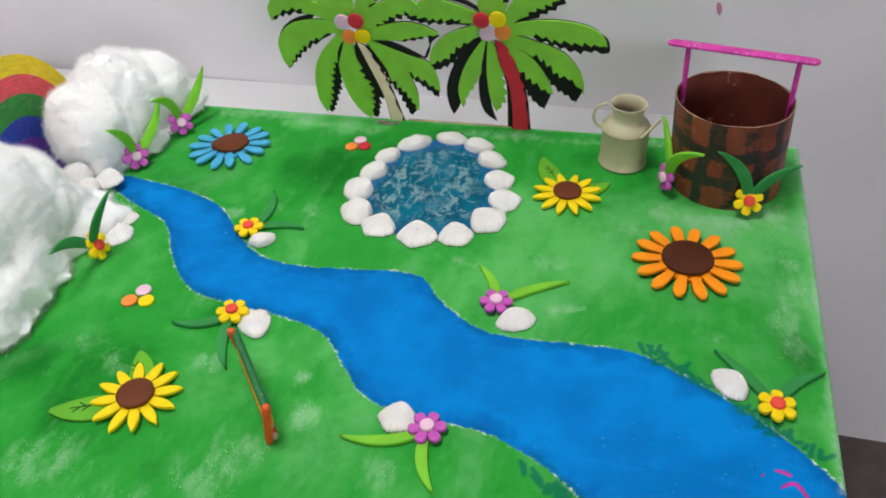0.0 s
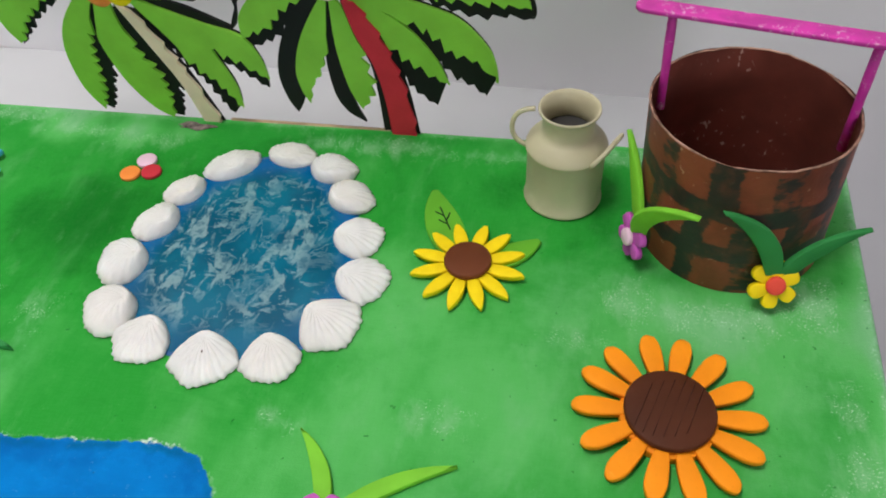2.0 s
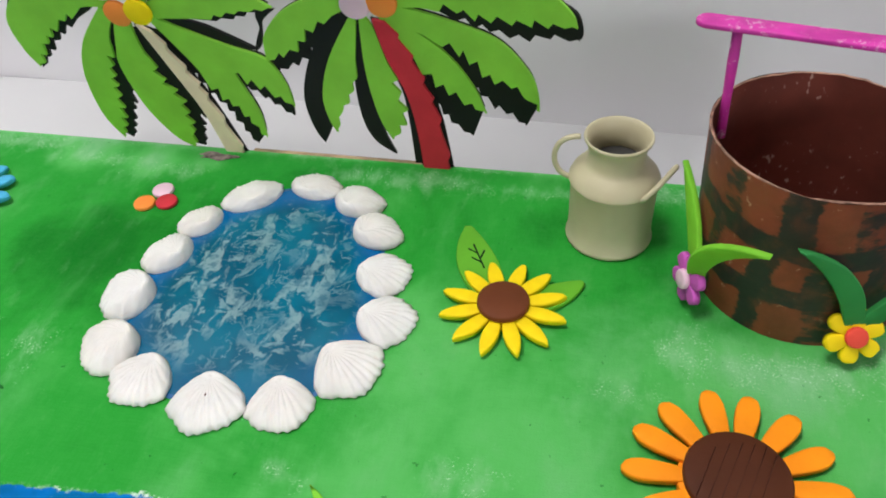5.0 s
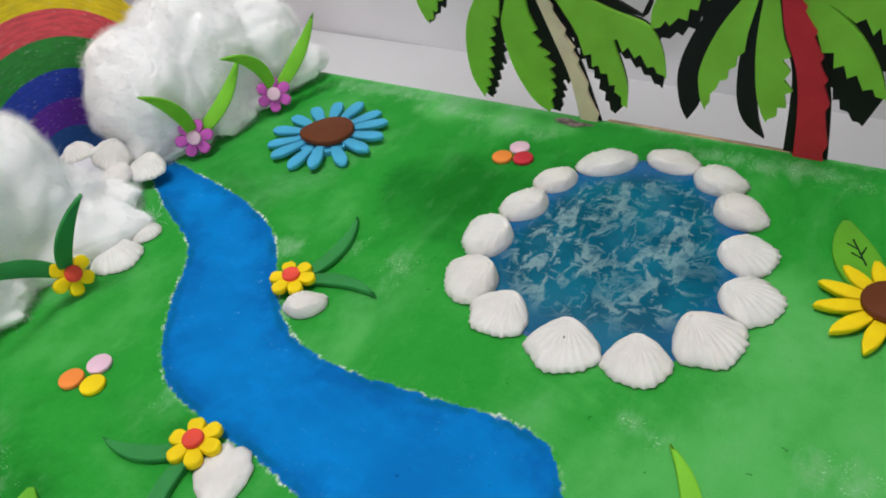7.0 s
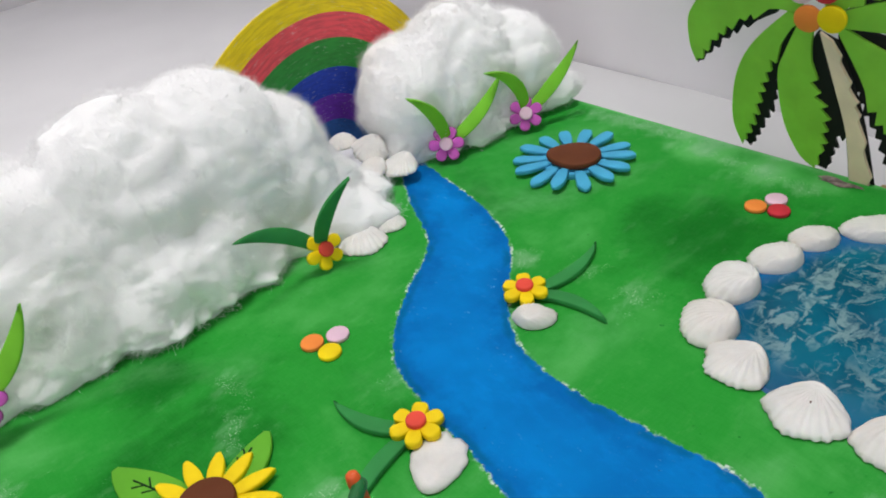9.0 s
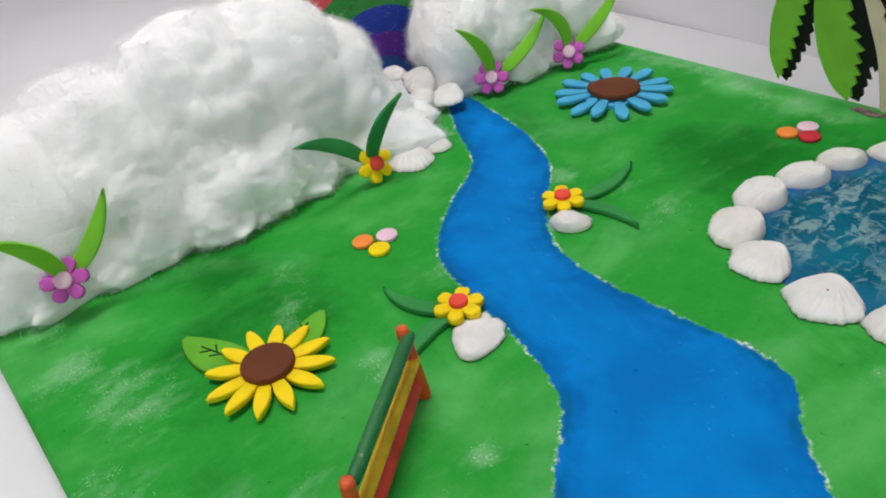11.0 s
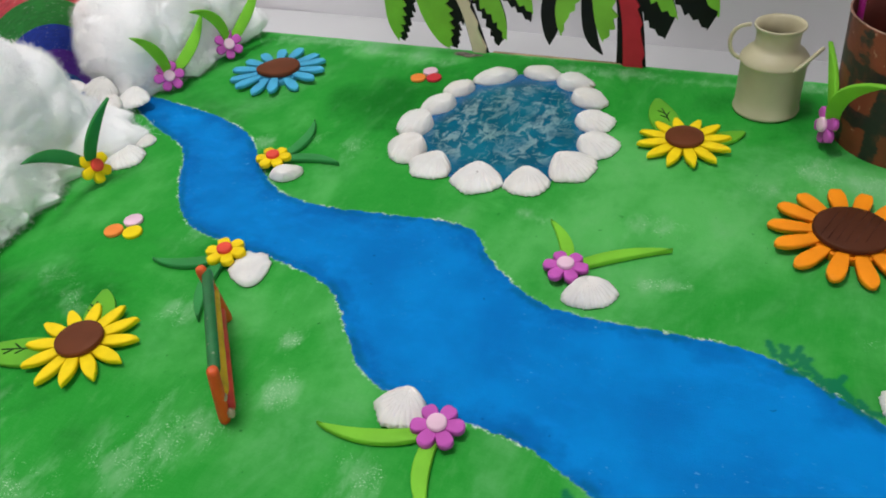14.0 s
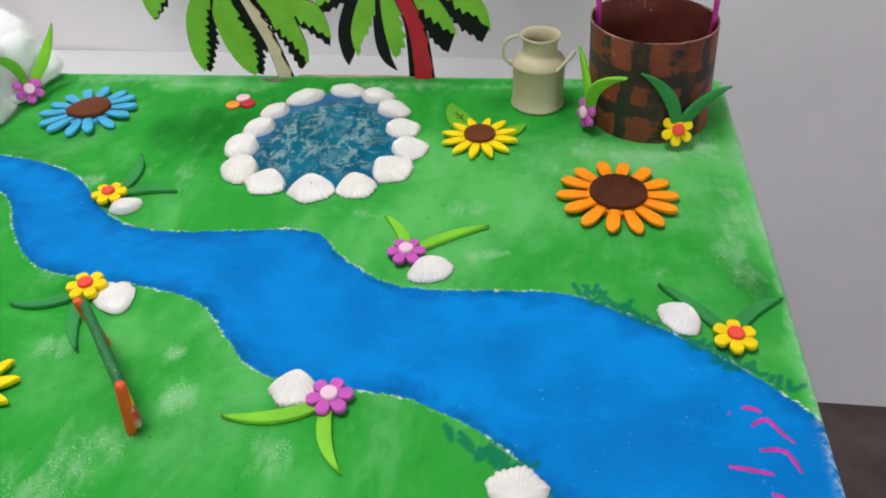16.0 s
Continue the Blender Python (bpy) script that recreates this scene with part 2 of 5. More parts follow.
def make_bark():
    """Reddish brown painted card with black brush strokes laid out like courses of blocks."""
    m = Mat("painted_card", 0.5)
    c = srgb(128, 60, 40)
    col = m.mix(m.ramp(m.noise(50, 5, 0.6), 0.3, 0.7), shade(c, 0.72), shade(c, 1.2))
    col = m.mix(m.ramp(m.noise(210, 5, 0.65), 0.63, 0.71, 0, 0.6), col, srgb(206, 160, 130))
    wob = m.ramp(m.noise(150, 4, 0.6, stretch=(0.7, 0.7, 1.6)), 0.2, 0.8, -0.35, 0.35)
    ink = m.ramp(m.math("ADD", m.attr("ink"), wob), 0.32, 0.66)
    ink = m.math("MULTIPLY", ink, m.ramp(m.noise(90, 5, 0.6), 0.25, 0.55, 0.6, 1.0))
    m.colour(m.mix(ink, col, (0.02, 0.018, 0.018, 1)))
    m.bump(m.noise(200, 4), 0.3, 0.0008)
    return m.m


M_WATER, M_SHELL, M_COTTON, M_BARK = make_water(), make_shell(), make_cotton(), make_bark()


def make_inside():
    m = Mat("maroon_inner_paint", 0.55)
    c = srgb(112, 54, 42)
    col = m.mix(m.ramp(m.noise(40, 4), 0.3, 0.7), shade(c, 0.75), shade(c, 1.2))
    chip = m.math("MULTIPLY", m.ramp(m.noise(420, 3, stretch=(1, 1, 0.5)), 0.62, 0.70), m.ramp(m.noise(40, 3), 0.5, 0.62))
    m.colour(m.mix(m.math("MULTIPLY", chip, 0.8), col, srgb(206, 176, 160)))
    m.bump(m.noise(200, 4), 0.3, 0.0006)
    return m.m


M_INSIDE = make_inside()
M_RIM = make_plain("card_rim", srgb(150, 112, 94), 0.7, 160, 0.5)
M_TIN = make_plain("cream_enamel", srgb(190, 182, 150), 0.5, 40, 0.06, 0.1)
# near-black colour that stands for the shade inside the churn
M_CHURN_SHADE = make_plain("dark_hollow", (0.02, 0.018, 0.015, 1), 0.7)


def make_fibre():
    """Loose cotton fibres: light is scattered back and passed on."""
    m = Mat("cotton_fibre")
    t = m.t
    t.nodes.remove(m.b)
    dif, tra = (t.nodes.new("ShaderNodeBsdf" + k) for k in ("Diffuse", "Translucent"))
    for n in (dif, tra):
        n.inputs[0].default_value = (0.95, 0.95, 0.952, 1)
    mx = t.nodes.new("ShaderNodeMixShader")
    mx.inputs[0].default_value = 0.5
    t.links.new(dif.outputs[0], mx.inputs[1]), t.links.new(tra.outputs[0], mx.inputs[2])
    t.links.new(mx.outputs[0], t.nodes["Material Output"].inputs["Surface"])
    return m.m


M_FUZZ = make_fibre()


def crayon(name, c):
    """Wax strokes that follow the arc, with slips of bare paper between them."""
    m = Mat(name, 0.65)
    t = m.t
    sep, com = t.nodes.new("ShaderNodeSeparateXYZ"), t.nodes.new("ShaderNodeCombineXYZ")
    t.links.new(m.coord, sep.inputs[0])
    x, y = sep.outputs[0], sep.outputs[1]
    rad = m.math("SQRT", m.math("ADD", m.math("MULTIPLY", x, x), m.math("MULTIPLY", y, y)))
    t.links.new(m.math("MULTIPLY", rad, 6.0), com.inputs[0])
    t.links.new(m.math("MULTIPLY", m.math("ARCTAN2", y, x), 0.08), com.inputs[1])
    arc = com.outputs[0]
    wax = m.noise(90, 4, 0.6, coord=arc)
    col = m.mix(m.ramp(wax, 0.3, 0.65), shade(c, 0.82), shade(c, 1.1))
    slip = m.math("MULTIPLY", m.ramp(m.noise(150, 3, coord=arc), 0.60, 0.72), m.ramp(m.noise(60, 2), 0.4, 0.6))
    m.colour(m.mix(m.math("MULTIPLY", slip, 0.45), col, (0.8, 0.8, 0.8, 1)))
    return m.m


# ---- building helpers ----
def part(name, bm, material, parent, label="", smooth=True, kind=""):
    me = bpy.data.meshes.new(name)
    bm.to_mesh(me)
    bm.free()
    me.materials.append(material)
    if smooth:
        me.shade_smooth()
    ob = new(name, me)
    ob.parent = parent
    return tagged(ob, label, kind=kind)


def share(name, me, parent, m, label=""):
    ob = new(name, me)
    ob.parent = parent
    ob.matrix_basis = m
    return tagged(ob, label)


def thing(name, x, y, z, label, category, group=""):
    ob = new(name)
    ob.location = (x, y, z)
    ob.empty_display_size = 0.01
    return tagged(ob, label, category, group)


def pad(pts, h, bevel, dome=0.0, bm=None, m=None):
    """A sheet of foam: the outline pts (counter-clockwise), height h, rounded upper edge, the middle raised by dome."""
    bm = bm or bmesh.new()
    m = m or Matrix()
    n = len(pts)
    P = [Vector((p[0], p[1])) for p in pts]
    normal = []
    for i in range(n):
        d = (P[(i + 1) % n] - P[i - 1])
        d = d.normalized() if d.length > 1e-9 else Vector((1, 0))
        normal.append(Vector((d.y, -d.x)))
    c = sum(P, Vector((0, 0))) / n
    rings = [(0.0, bevel * 0.3), (0.0 + bevel * 0.6, 0.0), (h - bevel, 0.0), (h - bevel * 0.3, bevel * 0.3), (h, bevel)]
    layers = [[bm.verts.new(m @ Vector((*(P[i] - normal[i] * o), z))) for i in range(n)] for z, o in rings]
    if dome:
        layers.append([bm.verts.new(m @ Vector((*(c + (P[i] - normal[i] * bevel - c) * 0.55), h + dome * 0.75))) for i in range(n)])
    for a, b in zip(layers, layers[1:]):
        for i in range(n):
            bm.faces.new((a[i], a[(i + 1) % n], b[(i + 1) % n], b[i]))
    if dome:
        top = bm.verts.new(m @ Vector((c.x, c.y, h + dome)))
        for i in range(n):
            bm.faces.new((layers[-1][i], layers[-1][(i + 1) % n], top))
    else:
        f = bm.faces.new(layers[-1])
        f.normal_update()
        bmesh.ops.triangulate(bm, faces=[f])
    f = bm.faces.new(list(reversed(layers[0])))
    f.normal_update()
    bmesh.ops.triangulate(bm, faces=[f])
    return bm


def box(bm, x0, x1, y0, y1, z0, z1, bevel=0.0):
    v = bmesh.ops.create_cube(bm, size=1, matrix=Matrix.LocRotScale(((x0 + x1) / 2, (y0 + y1) / 2, (z0 + z1) / 2), None, (x1 - x0, y1 - y0, z1 - z0)))["verts"]
    if bevel:
        bmesh.ops.bevel(bm, geom=list({e for w in v for e in w.link_edges}), offset=bevel, segments=2, affect="EDGES")
    return bm


def tube(bm, pts, r, seg=10, cap=True):
    """A round rod along pts, radius r (a number or one per point)."""
    pts = [Vector(p) for p in pts]
    rings = []
    up = Vector((0.13, 0.27, 0.95))
    for i, p in enumerate(pts):
        d = (pts[min(i + 1, len(pts) - 1)] - pts[max(i - 1, 0)]).normalized()
        s = d.cross(up).normalized()
        w = s.cross(d)
        rr = r if isinstance(r, float) else r[i]
        rings.append([bm.verts.new(p + rr * (math.cos(k * 2 * math.pi / seg) * s + math.sin(k * 2 * math.pi / seg) * w)) for k in range(seg)])
    for a, b in zip(rings, rings[1:]):
        for k in range(seg):
            bm.faces.new((a[k], a[(k + 1) % seg], b[(k + 1) % seg], b[k]))
    if cap:
        bm.faces.new(list(reversed(rings[0]))), bm.faces.new(rings[-1])
    bmesh.ops.recalc_face_normals(bm, faces=bm.faces)
    return bm


def lathe(bm, profile, seg=48):
    rings = [[bm.verts.new((r * math.cos(k * 2 * math.pi / seg), r * math.sin(k * 2 * math.pi / seg), z)) for k in range(seg)] for r, z in profile]
    for a, b in zip(rings, rings[1:]):
        for k in range(seg):
            bm.faces.new((a[k], a[(k + 1) % seg], b[(k + 1) % seg], b[k]))
    return bm


# ---- room ----
TOP = -0.02      # table top, the board's upper face is z = 0
GROUND = -0.47   # floor of the room
WALL_Y = 0.088


def slab(name, x0, x1, y0, y1, z0, z1, material):
    ob = part(name, box(bmesh.new(), x0, x1, y0, y1, z0, z1), material, None, smooth=False)
    return tagged(ob, kind="structure")


WEST, EAST, SOUTH, HIGH = -1.50, 4.6, -4.2, 1.6
slab("floor", WEST, EAST, SOUTH, WALL_Y + 0.2, GROUND - 0.1, GROUND, M_FLOOR)
north = slab("wall_north", WEST - 0.2, EAST + 0.3, 0, 0.1, GROUND - 0.1, HIGH, M_WALL)
north.matrix_world = pose(-0.13, WALL_Y, 0, 0, 0, -2) @ pose(0.13, 0, 0)
slab("wall_west", WEST - 0.1, WEST, SOUTH, 0.4, GROUND - 0.1, HIGH, M_WALL)
# unseen wall, with an opening left for the added east lamp
bm = bmesh.new()
for y0, y1, z0, z1 in ((SOUTH, -1.55, GROUND - 0.1, HIGH), (-0.35, 0.4, GROUND - 0.1, HIGH), (-1.55, -0.35, GROUND - 0.1, 0.70), (-1.55, -0.35, 1.5, HIGH)):
    box(bm, EAST, EAST + 0.1, y0, y1, z0, z1)
tagged(part("wall_east", bm, M_WALL, None, smooth=False), kind="structure")
# south side closed likewise, its gap made for the added lamp there
bm = bmesh.new()
for x0, x1, z0, z1 in ((WEST - 0.1, 1.55, GROUND - 0.1, HIGH), (3.25, EAST + 0.1, GROUND - 0.1, HIGH), (1.55, 3.25, GROUND - 0.1, 0.55), (1.55, 3.25, 1.5, HIGH)):
    box(bm, x0, x1, SOUTH - 0.1, SOUTH, z0, z1)
tagged(part("wall_south", bm, M_WALL, None, smooth=False), kind="structure")
# unseen ceiling, set low to bring the added overhead lamp close
slab("ceiling", WEST - 0.1, EAST + 0.1, SOUTH - 0.1, 0.4, HIGH, HIGH + 0.1, M_CEIL)

table = thing("table", -0.35, -0.25, GROUND, "low white laminate table against the wall", "table")
bm = box(bmesh.new(), -0.95, 0.555, -0.45, 0.348, TOP - GROUND - 0.025, TOP - GROUND, 0.004)
part("tabletop", bm, M_TABLE, table)
for x in (-0.91, 0.52):
    for y in (-0.41, 0.29):
        part("leg", box(bmesh.new(), x - 0.02, x + 0.02, y - 0.02, y + 0.02, 0, TOP - GROUND - 0.026, 0.003), M_TABLE, table)


# ---- painted board ----
def spline(points, n=8, closed=False):
    P = [Vector((a, b)) for a, b in points]
    out = []
    for i in range(len(P) if closed else len(P) - 1):
        if closed:
            a, b, c, d = P[i - 1], P[i], P[(i + 1) % len(P)], P[(i + 2) % len(P)]
        else:
            a, b, c, d = P[max(i - 1, 0)], P[i], P[i + 1], P[min(i + 2, len(P) - 1)]
        for k in range(n):
            s = k / n
            out.append(0.5 * ((2 * b) + (c - a) * s + (2 * a - 5 * b + 4 * c - d) * s * s + (3 * b - a - 3 * c + d) * s ** 3))
    if not closed:
        out.append(P[-1])
    return out


NORTH_SHORE = [(-0.375, -0.122), (-0.344, -0.1275), (-0.306, -0.1345), (-0.274, -0.1433), (-0.250, -0.1537), (-0.2335, -0.167), (-0.2207, -0.1809), (-0.1987, -0.2033), (-0.1745, -0.2166), (-0.1407, -0.2198), (-0.1181, -0.2177), (-0.0958, -0.2159), (-0.0739, -0.2139), (-0.0545, -0.2166), (-0.0449, -0.2254), (-0.0352, -0.2383), (-0.0139, -0.2558), (0.0071, -0.2654), (0.0356, -0.2673), (0.0772, -0.2658), (0.0993, -0.2667), (0.1142, -0.2710), (0.1286, -0.2782), (0.1454, -0.2879), (0.1625, -0.2983), (0.1784, -0.3097), (0.1953, -0.3241), (0.2105, -0.3397), (0.222, -0.353), (0.260, -0.400)]
SOUTH_SHORE = [(-0.385, -0.130), (-0.3565, -0.1444), (-0.3216, -0.1649), (-0.2882, -0.1806), (-0.2743, -0.1935), (-0.2559, -0.2224), (-0.2363, -0.2467), (-0.2153, -0.2608), (-0.1877, -0.2677), (-0.1522, -0.2725), (-0.1290, -0.2773), (-0.1104, -0.2842), (-0.0979, -0.2948), (-0.0836, -0.3125), (-0.0685, -0.3292), (-0.0543, -0.3379), (-0.0245, -0.3446), (0.0, -0.3456), (0.0182, -0.3482), (0.0369, -0.3557), (0.0512, -0.3631), (0.0641, -0.3717), (0.0780, -0.384), (0.092, -0.401), (0.130, -0.440), (0.160, -0.480)]
# soft patches of the paint: x, y, radius, lighter or darker
PATCHES = [(-0.17, -0.10, 0.06, -0.10), (-0.215, -0.012, 0.022, 0.8), (-0.175, -0.014, 0.018, 0.9), (-0.14, -0.010, 0.014, 0.6), (0.05, -0.010, 0.02, 0.5), (0.06, -0.20, 0.10, 0.22), (0.12, -0.24, 0.07, -0.1), (-0.03, -0.24, 0.05, 0.2), (-0.06, -0.29, 0.04, 0.2), (-0.10, -0.03, 0.05, -0.2), (0.03, -0.03, 0.06, -0.22), (0.10, -0.07, 0.05, -0.24), (-0.02, -0.05, 0.05, 0.2), (-0.07, -0.20, 0.07, 0.22), (0.02, -0.15, 0.05, 0.25), (-0.16, -0.06, 0.04, -0.08), (0.21, -0.03, 0.04, 0.5), (0.17, -0.125, 0.035, 0.5), (0.13, -0.115, 0.03, 0.5), (0.225, -0.12, 0.03, 0.5), (0.235, -0.19, 0.03, 0.5), (0.09, -0.19, 0.05, 0.35), (0.22, -0.25, 0.03, -0.25), (-0.30, -0.33, 0.06, -0.28), (-0.27, -0.36, 0.05, -0.2), (-0.30, -0.44, 0.04, 0.3), (-0.10, -0.33, 0.04, 0.25)]
DRY = [(-0.242, -0.333, 0.020, 0.008, -40, 0.55), (-0.242, -0.414, 0.030, 0.020, 20, 0.55), (-0.186, -0.439, 0.030, 0.014, 10, 0.6), (-0.134, -0.400, 0.016, 0.024, 0, 0.6), (-0.118, -0.383, 0.012, 0.012, 0, 0.6), (-0.108, -0.325, 0.006, 0.007, 0, 0.95), (-0.096, -0.355, 0.009, 0.012, 20, 0.85), (-0.283, -0.427, 0.014, 0.020, 0, 0.6), (-0.268, -0.320, 0.014, 0.008, 0, 0.5), (-0.024, -0.196, 0.010, 0.005, -20, 0.6), (-0.177, -0.325, 0.012, 0.010, 0, 0.6), (-0.040, -0.385, 0.012, 0.014, 0, 0.55), (-0.151, -0.412, 0.012, 0.012, 0, 0.5), (0.057, -0.234, 0.014, 0.005, 12, 0.8), (0.043, -0.186, 0.018, 0.010, 0, 0.5), (0.204, -0.218, 0.010, 0.030, -12, 0.6), (0.216, -0.187, 0.008, 0.020, 0, 0.7), (0.205, -0.105, 0.018, 0.016, 0, 0.85), (0.165, -0.117, 0.032, 0.012, 0, 0.75), (0.125, -0.112, 0.014, 0.016, 30, 0.65), (0.10, -0.135, 0.018, 0.008, 0, 0.45), (0.214, -0.160, 0.008, 0.020, 0, 0.6), (0.206, -0.245, 0.012, 0.012, 20, 0.6), (0.150, -0.245, 0.014, 0.006, 0, 0.35), (-0.228, -0.163, 0.010, 0.010, 30, 0.6), (-0.196, -0.150, 0.010, 0.014, 0, 0.5), (-0.211, -0.258, 0.006, 0.016, 0, 0.7), (-0.205, -0.016, 0.040, 0.006, 0, 0.6), (0.040, -0.014, 0.050, 0.006, 0, 0.5), (-0.27, -0.006, 0.05, 0.010, 4, 0.7), (-0.02, -0.012, 0.05, 0.009, 0, 0.65), (0.15, -0.006, 0.07, 0.010, 0, 0.75), (-0.160, -0.022, 0.030, 0.010, 8, 0.5), (-0.195, -0.205, 0.008, 0.03, 25, 0.55), (-0.162, -0.155, 0.012, 0.014, 0, 0.5), (-0.34, -0.430, 0.03, 0.012, 0, 0.6)]


def inside(poly, x, y):
    """Signed distance to a closed outline, negative within, for arrays x, y."""
    d = np.full(x.shape, 1e9)
    odd = np.zeros(x.shape, bool)
    for (ax, ay), (bx, by) in zip(poly, poly[1:] + poly[:1]):
        ex, ey = bx - ax, by - ay
        s = np.clip(((x - ax) * ex + (y - ay) * ey) / (ex * ex + ey * ey + 1e-12), 0, 1)
        d = np.minimum(d, np.hypot(x - ax - s * ex, y - ay - s * ey))
        if by != ay:
            odd ^= ((ay > y) != (by > y)) & (x < (bx - ax) * (y - ay) / (by - ay) + ax)
    return np.where(odd, -d, d)


def grid_mesh(name, x, y, z):
    rows, cols = x.shape
    me = bpy.data.meshes.new(name)
    idx = np.arange(rows * cols).reshape(rows, cols)
    quads = np.stack([idx[:-1, :-1], idx[:-1, 1:], idx[1:, 1:], idx[1:, :-1]], -1).reshape(-1, 4)
    me.from_pydata(np.stack([x, y, z], -1).reshape(-1, 3).tolist(), [], quads.tolist())
    me.shade_smooth()
    return me


def add_attr(me, name, values):
    me.attributes.new(name, "FLOAT", "POINT").data.foreach_set("value", np.asarray(values, np.float32).ravel())


board = thing("painted_board", 0, 0, TOP, "stretched canvas board painted as green meadow with blue river", "board")
BL, BR, FL, FR = (-0.392, 0.0050), (0.2408, 0.0050), (-0.392, -0.4590), (0.2170, -0.4380)
u, v = np.meshgrid(np.linspace(0, 1, 640), np.linspace(0, 1, 470))
gx = (1 - v) * ((1 - u) * FL[0] + u * FR[0]) + v * ((1 - u) * BL[0] + u * BR[0])
gy = (1 - v) * ((1 - u) * FL[1] + u * FR[1]) + v * ((1 - u) * BL[1] + u * BR[1])
edge = np.minimum(np.minimum(u, 1 - u) * 0.62, np.minimum(v, 1 - v) * 0.45)
gz = -TOP - 0.0025 * np.clip(1 - edge / 0.003, 0, 1) ** 2
me = grid_mesh("canvas", gx, gy, gz)
river = [tuple(p) for p in spline(NORTH_SHORE)] + [tuple(p) for p in reversed(spline(SOUTH_SHORE))]
add_attr(me, "shore", inside(river, gx, gy))
tone = np.full(gx.shape, 0.51)
for px, py, pr, k in PATCHES:
    tone += k * np.exp(-((gx - px) ** 2 + (gy - py) ** 2) / (2 * (pr * 0.6) ** 2))
dry = np.zeros(gx.shape)
# dry strokes of the brush: x, y, length, width, direction, strength
for qx, qy, ql, qw, qa, k in DRY:
    ca, sa = math.cos(radians(qa)), math.sin(radians(qa))
    lx, ly = (gx - qx) * ca + (gy - qy) * sa, (gy - qy) * ca - (gx - qx) * sa
    dry = np.maximum(dry, k * np.exp(-(lx / ql) ** 4 - (ly / qw) ** 2))
dry = np.maximum(dry, 0.75 * np.exp(-((1 - v) * 0.45 / 0.006) ** 2) * (0.6 + 0.4 * np.sin(gx * 60)))
dry = np.maximum(dry, 0.6 * np.exp(-((1 - u) * 0.62 / 0.006) ** 2))
add_attr(me, "dry", dry)
add_attr(me, "worn", np.exp(-((1 - u) * 0.62 / 0.0035) ** 2) * np.clip(1.1 - np.abs(gy + 0.37) / 0.06, 0.25, 1))
tone += 0.5 * np.exp(-(np.minimum(v * 0 + 1, 1 - v) * 0.45 / 0.005) ** 2) + 0.45 * np.exp(-((1 - u) * 0.62 / 0.008) ** 2)
add_attr(me, "tone", tone)
teal = np.zeros(gx.shape)
rnd = random.Random(5)
for (ax, ay), (bx, by), count in (((0.110, -0.262), (0.150, -0.288), 26), ((0.166, -0.300), (0.212, -0.332), 30), ((0.044, -0.370), (0.080, -0.388), 26)):
    for k in range(count):
        s = rnd.random()
        x0, y0 = ax + s * (bx - ax), ay + s * (by - ay) - 0.003 + rnd.uniform(-0.003, 0.004)
        x1, y1 = x0 + rnd.uniform(-0.007, 0.007), y0 + rnd.uniform(-0.001, 0.009)
        ex, ey = x1 - x0, y1 - y0
        w = np.clip(((gx - x0) * ex + (gy - y0) * ey) / (ex * ex + ey * ey), 0, 1)
        teal = np.maximum(teal, np.clip(1.6 - np.hypot(gx - x0 - w * ex, gy - y0 - w * ey) / 0.0013, 0, 0.8))
add_attr(me, "teal", teal)
me.materials.append(M_BOARD)
canvas = new("canvas", me)
canvas.parent = board
bm = bmesh.new()
corners = [FL, FR, BR, BL]
for z in (0.0, -TOP - 0.0024):
    for a in corners:
        bm.verts.new((*a, z))
bm.verts.ensure_lookup_table()
for i in range(4):
    bm.faces.new((bm.verts[i], bm.verts[(i + 1) % 4], bm.verts[4 + (i + 1) % 4], bm.verts[4 + i]))
bm.faces.new([bm.verts[i] for i in (3, 2, 1, 0)])
part("frame_edge", bm, M_EDGE, board, "dark green painted canvas edge", smooth=False)
part("raw_edge", box(bmesh.new(), -0.118, -0.005, 0.0022, 0.0048, -TOP - 0.003, -TOP + 0.0004, 0.0004), make_plain("raw_canvas", srgb(176, 150, 118), 0.8, 90, 0.3), board, "bare tan canvas edge")

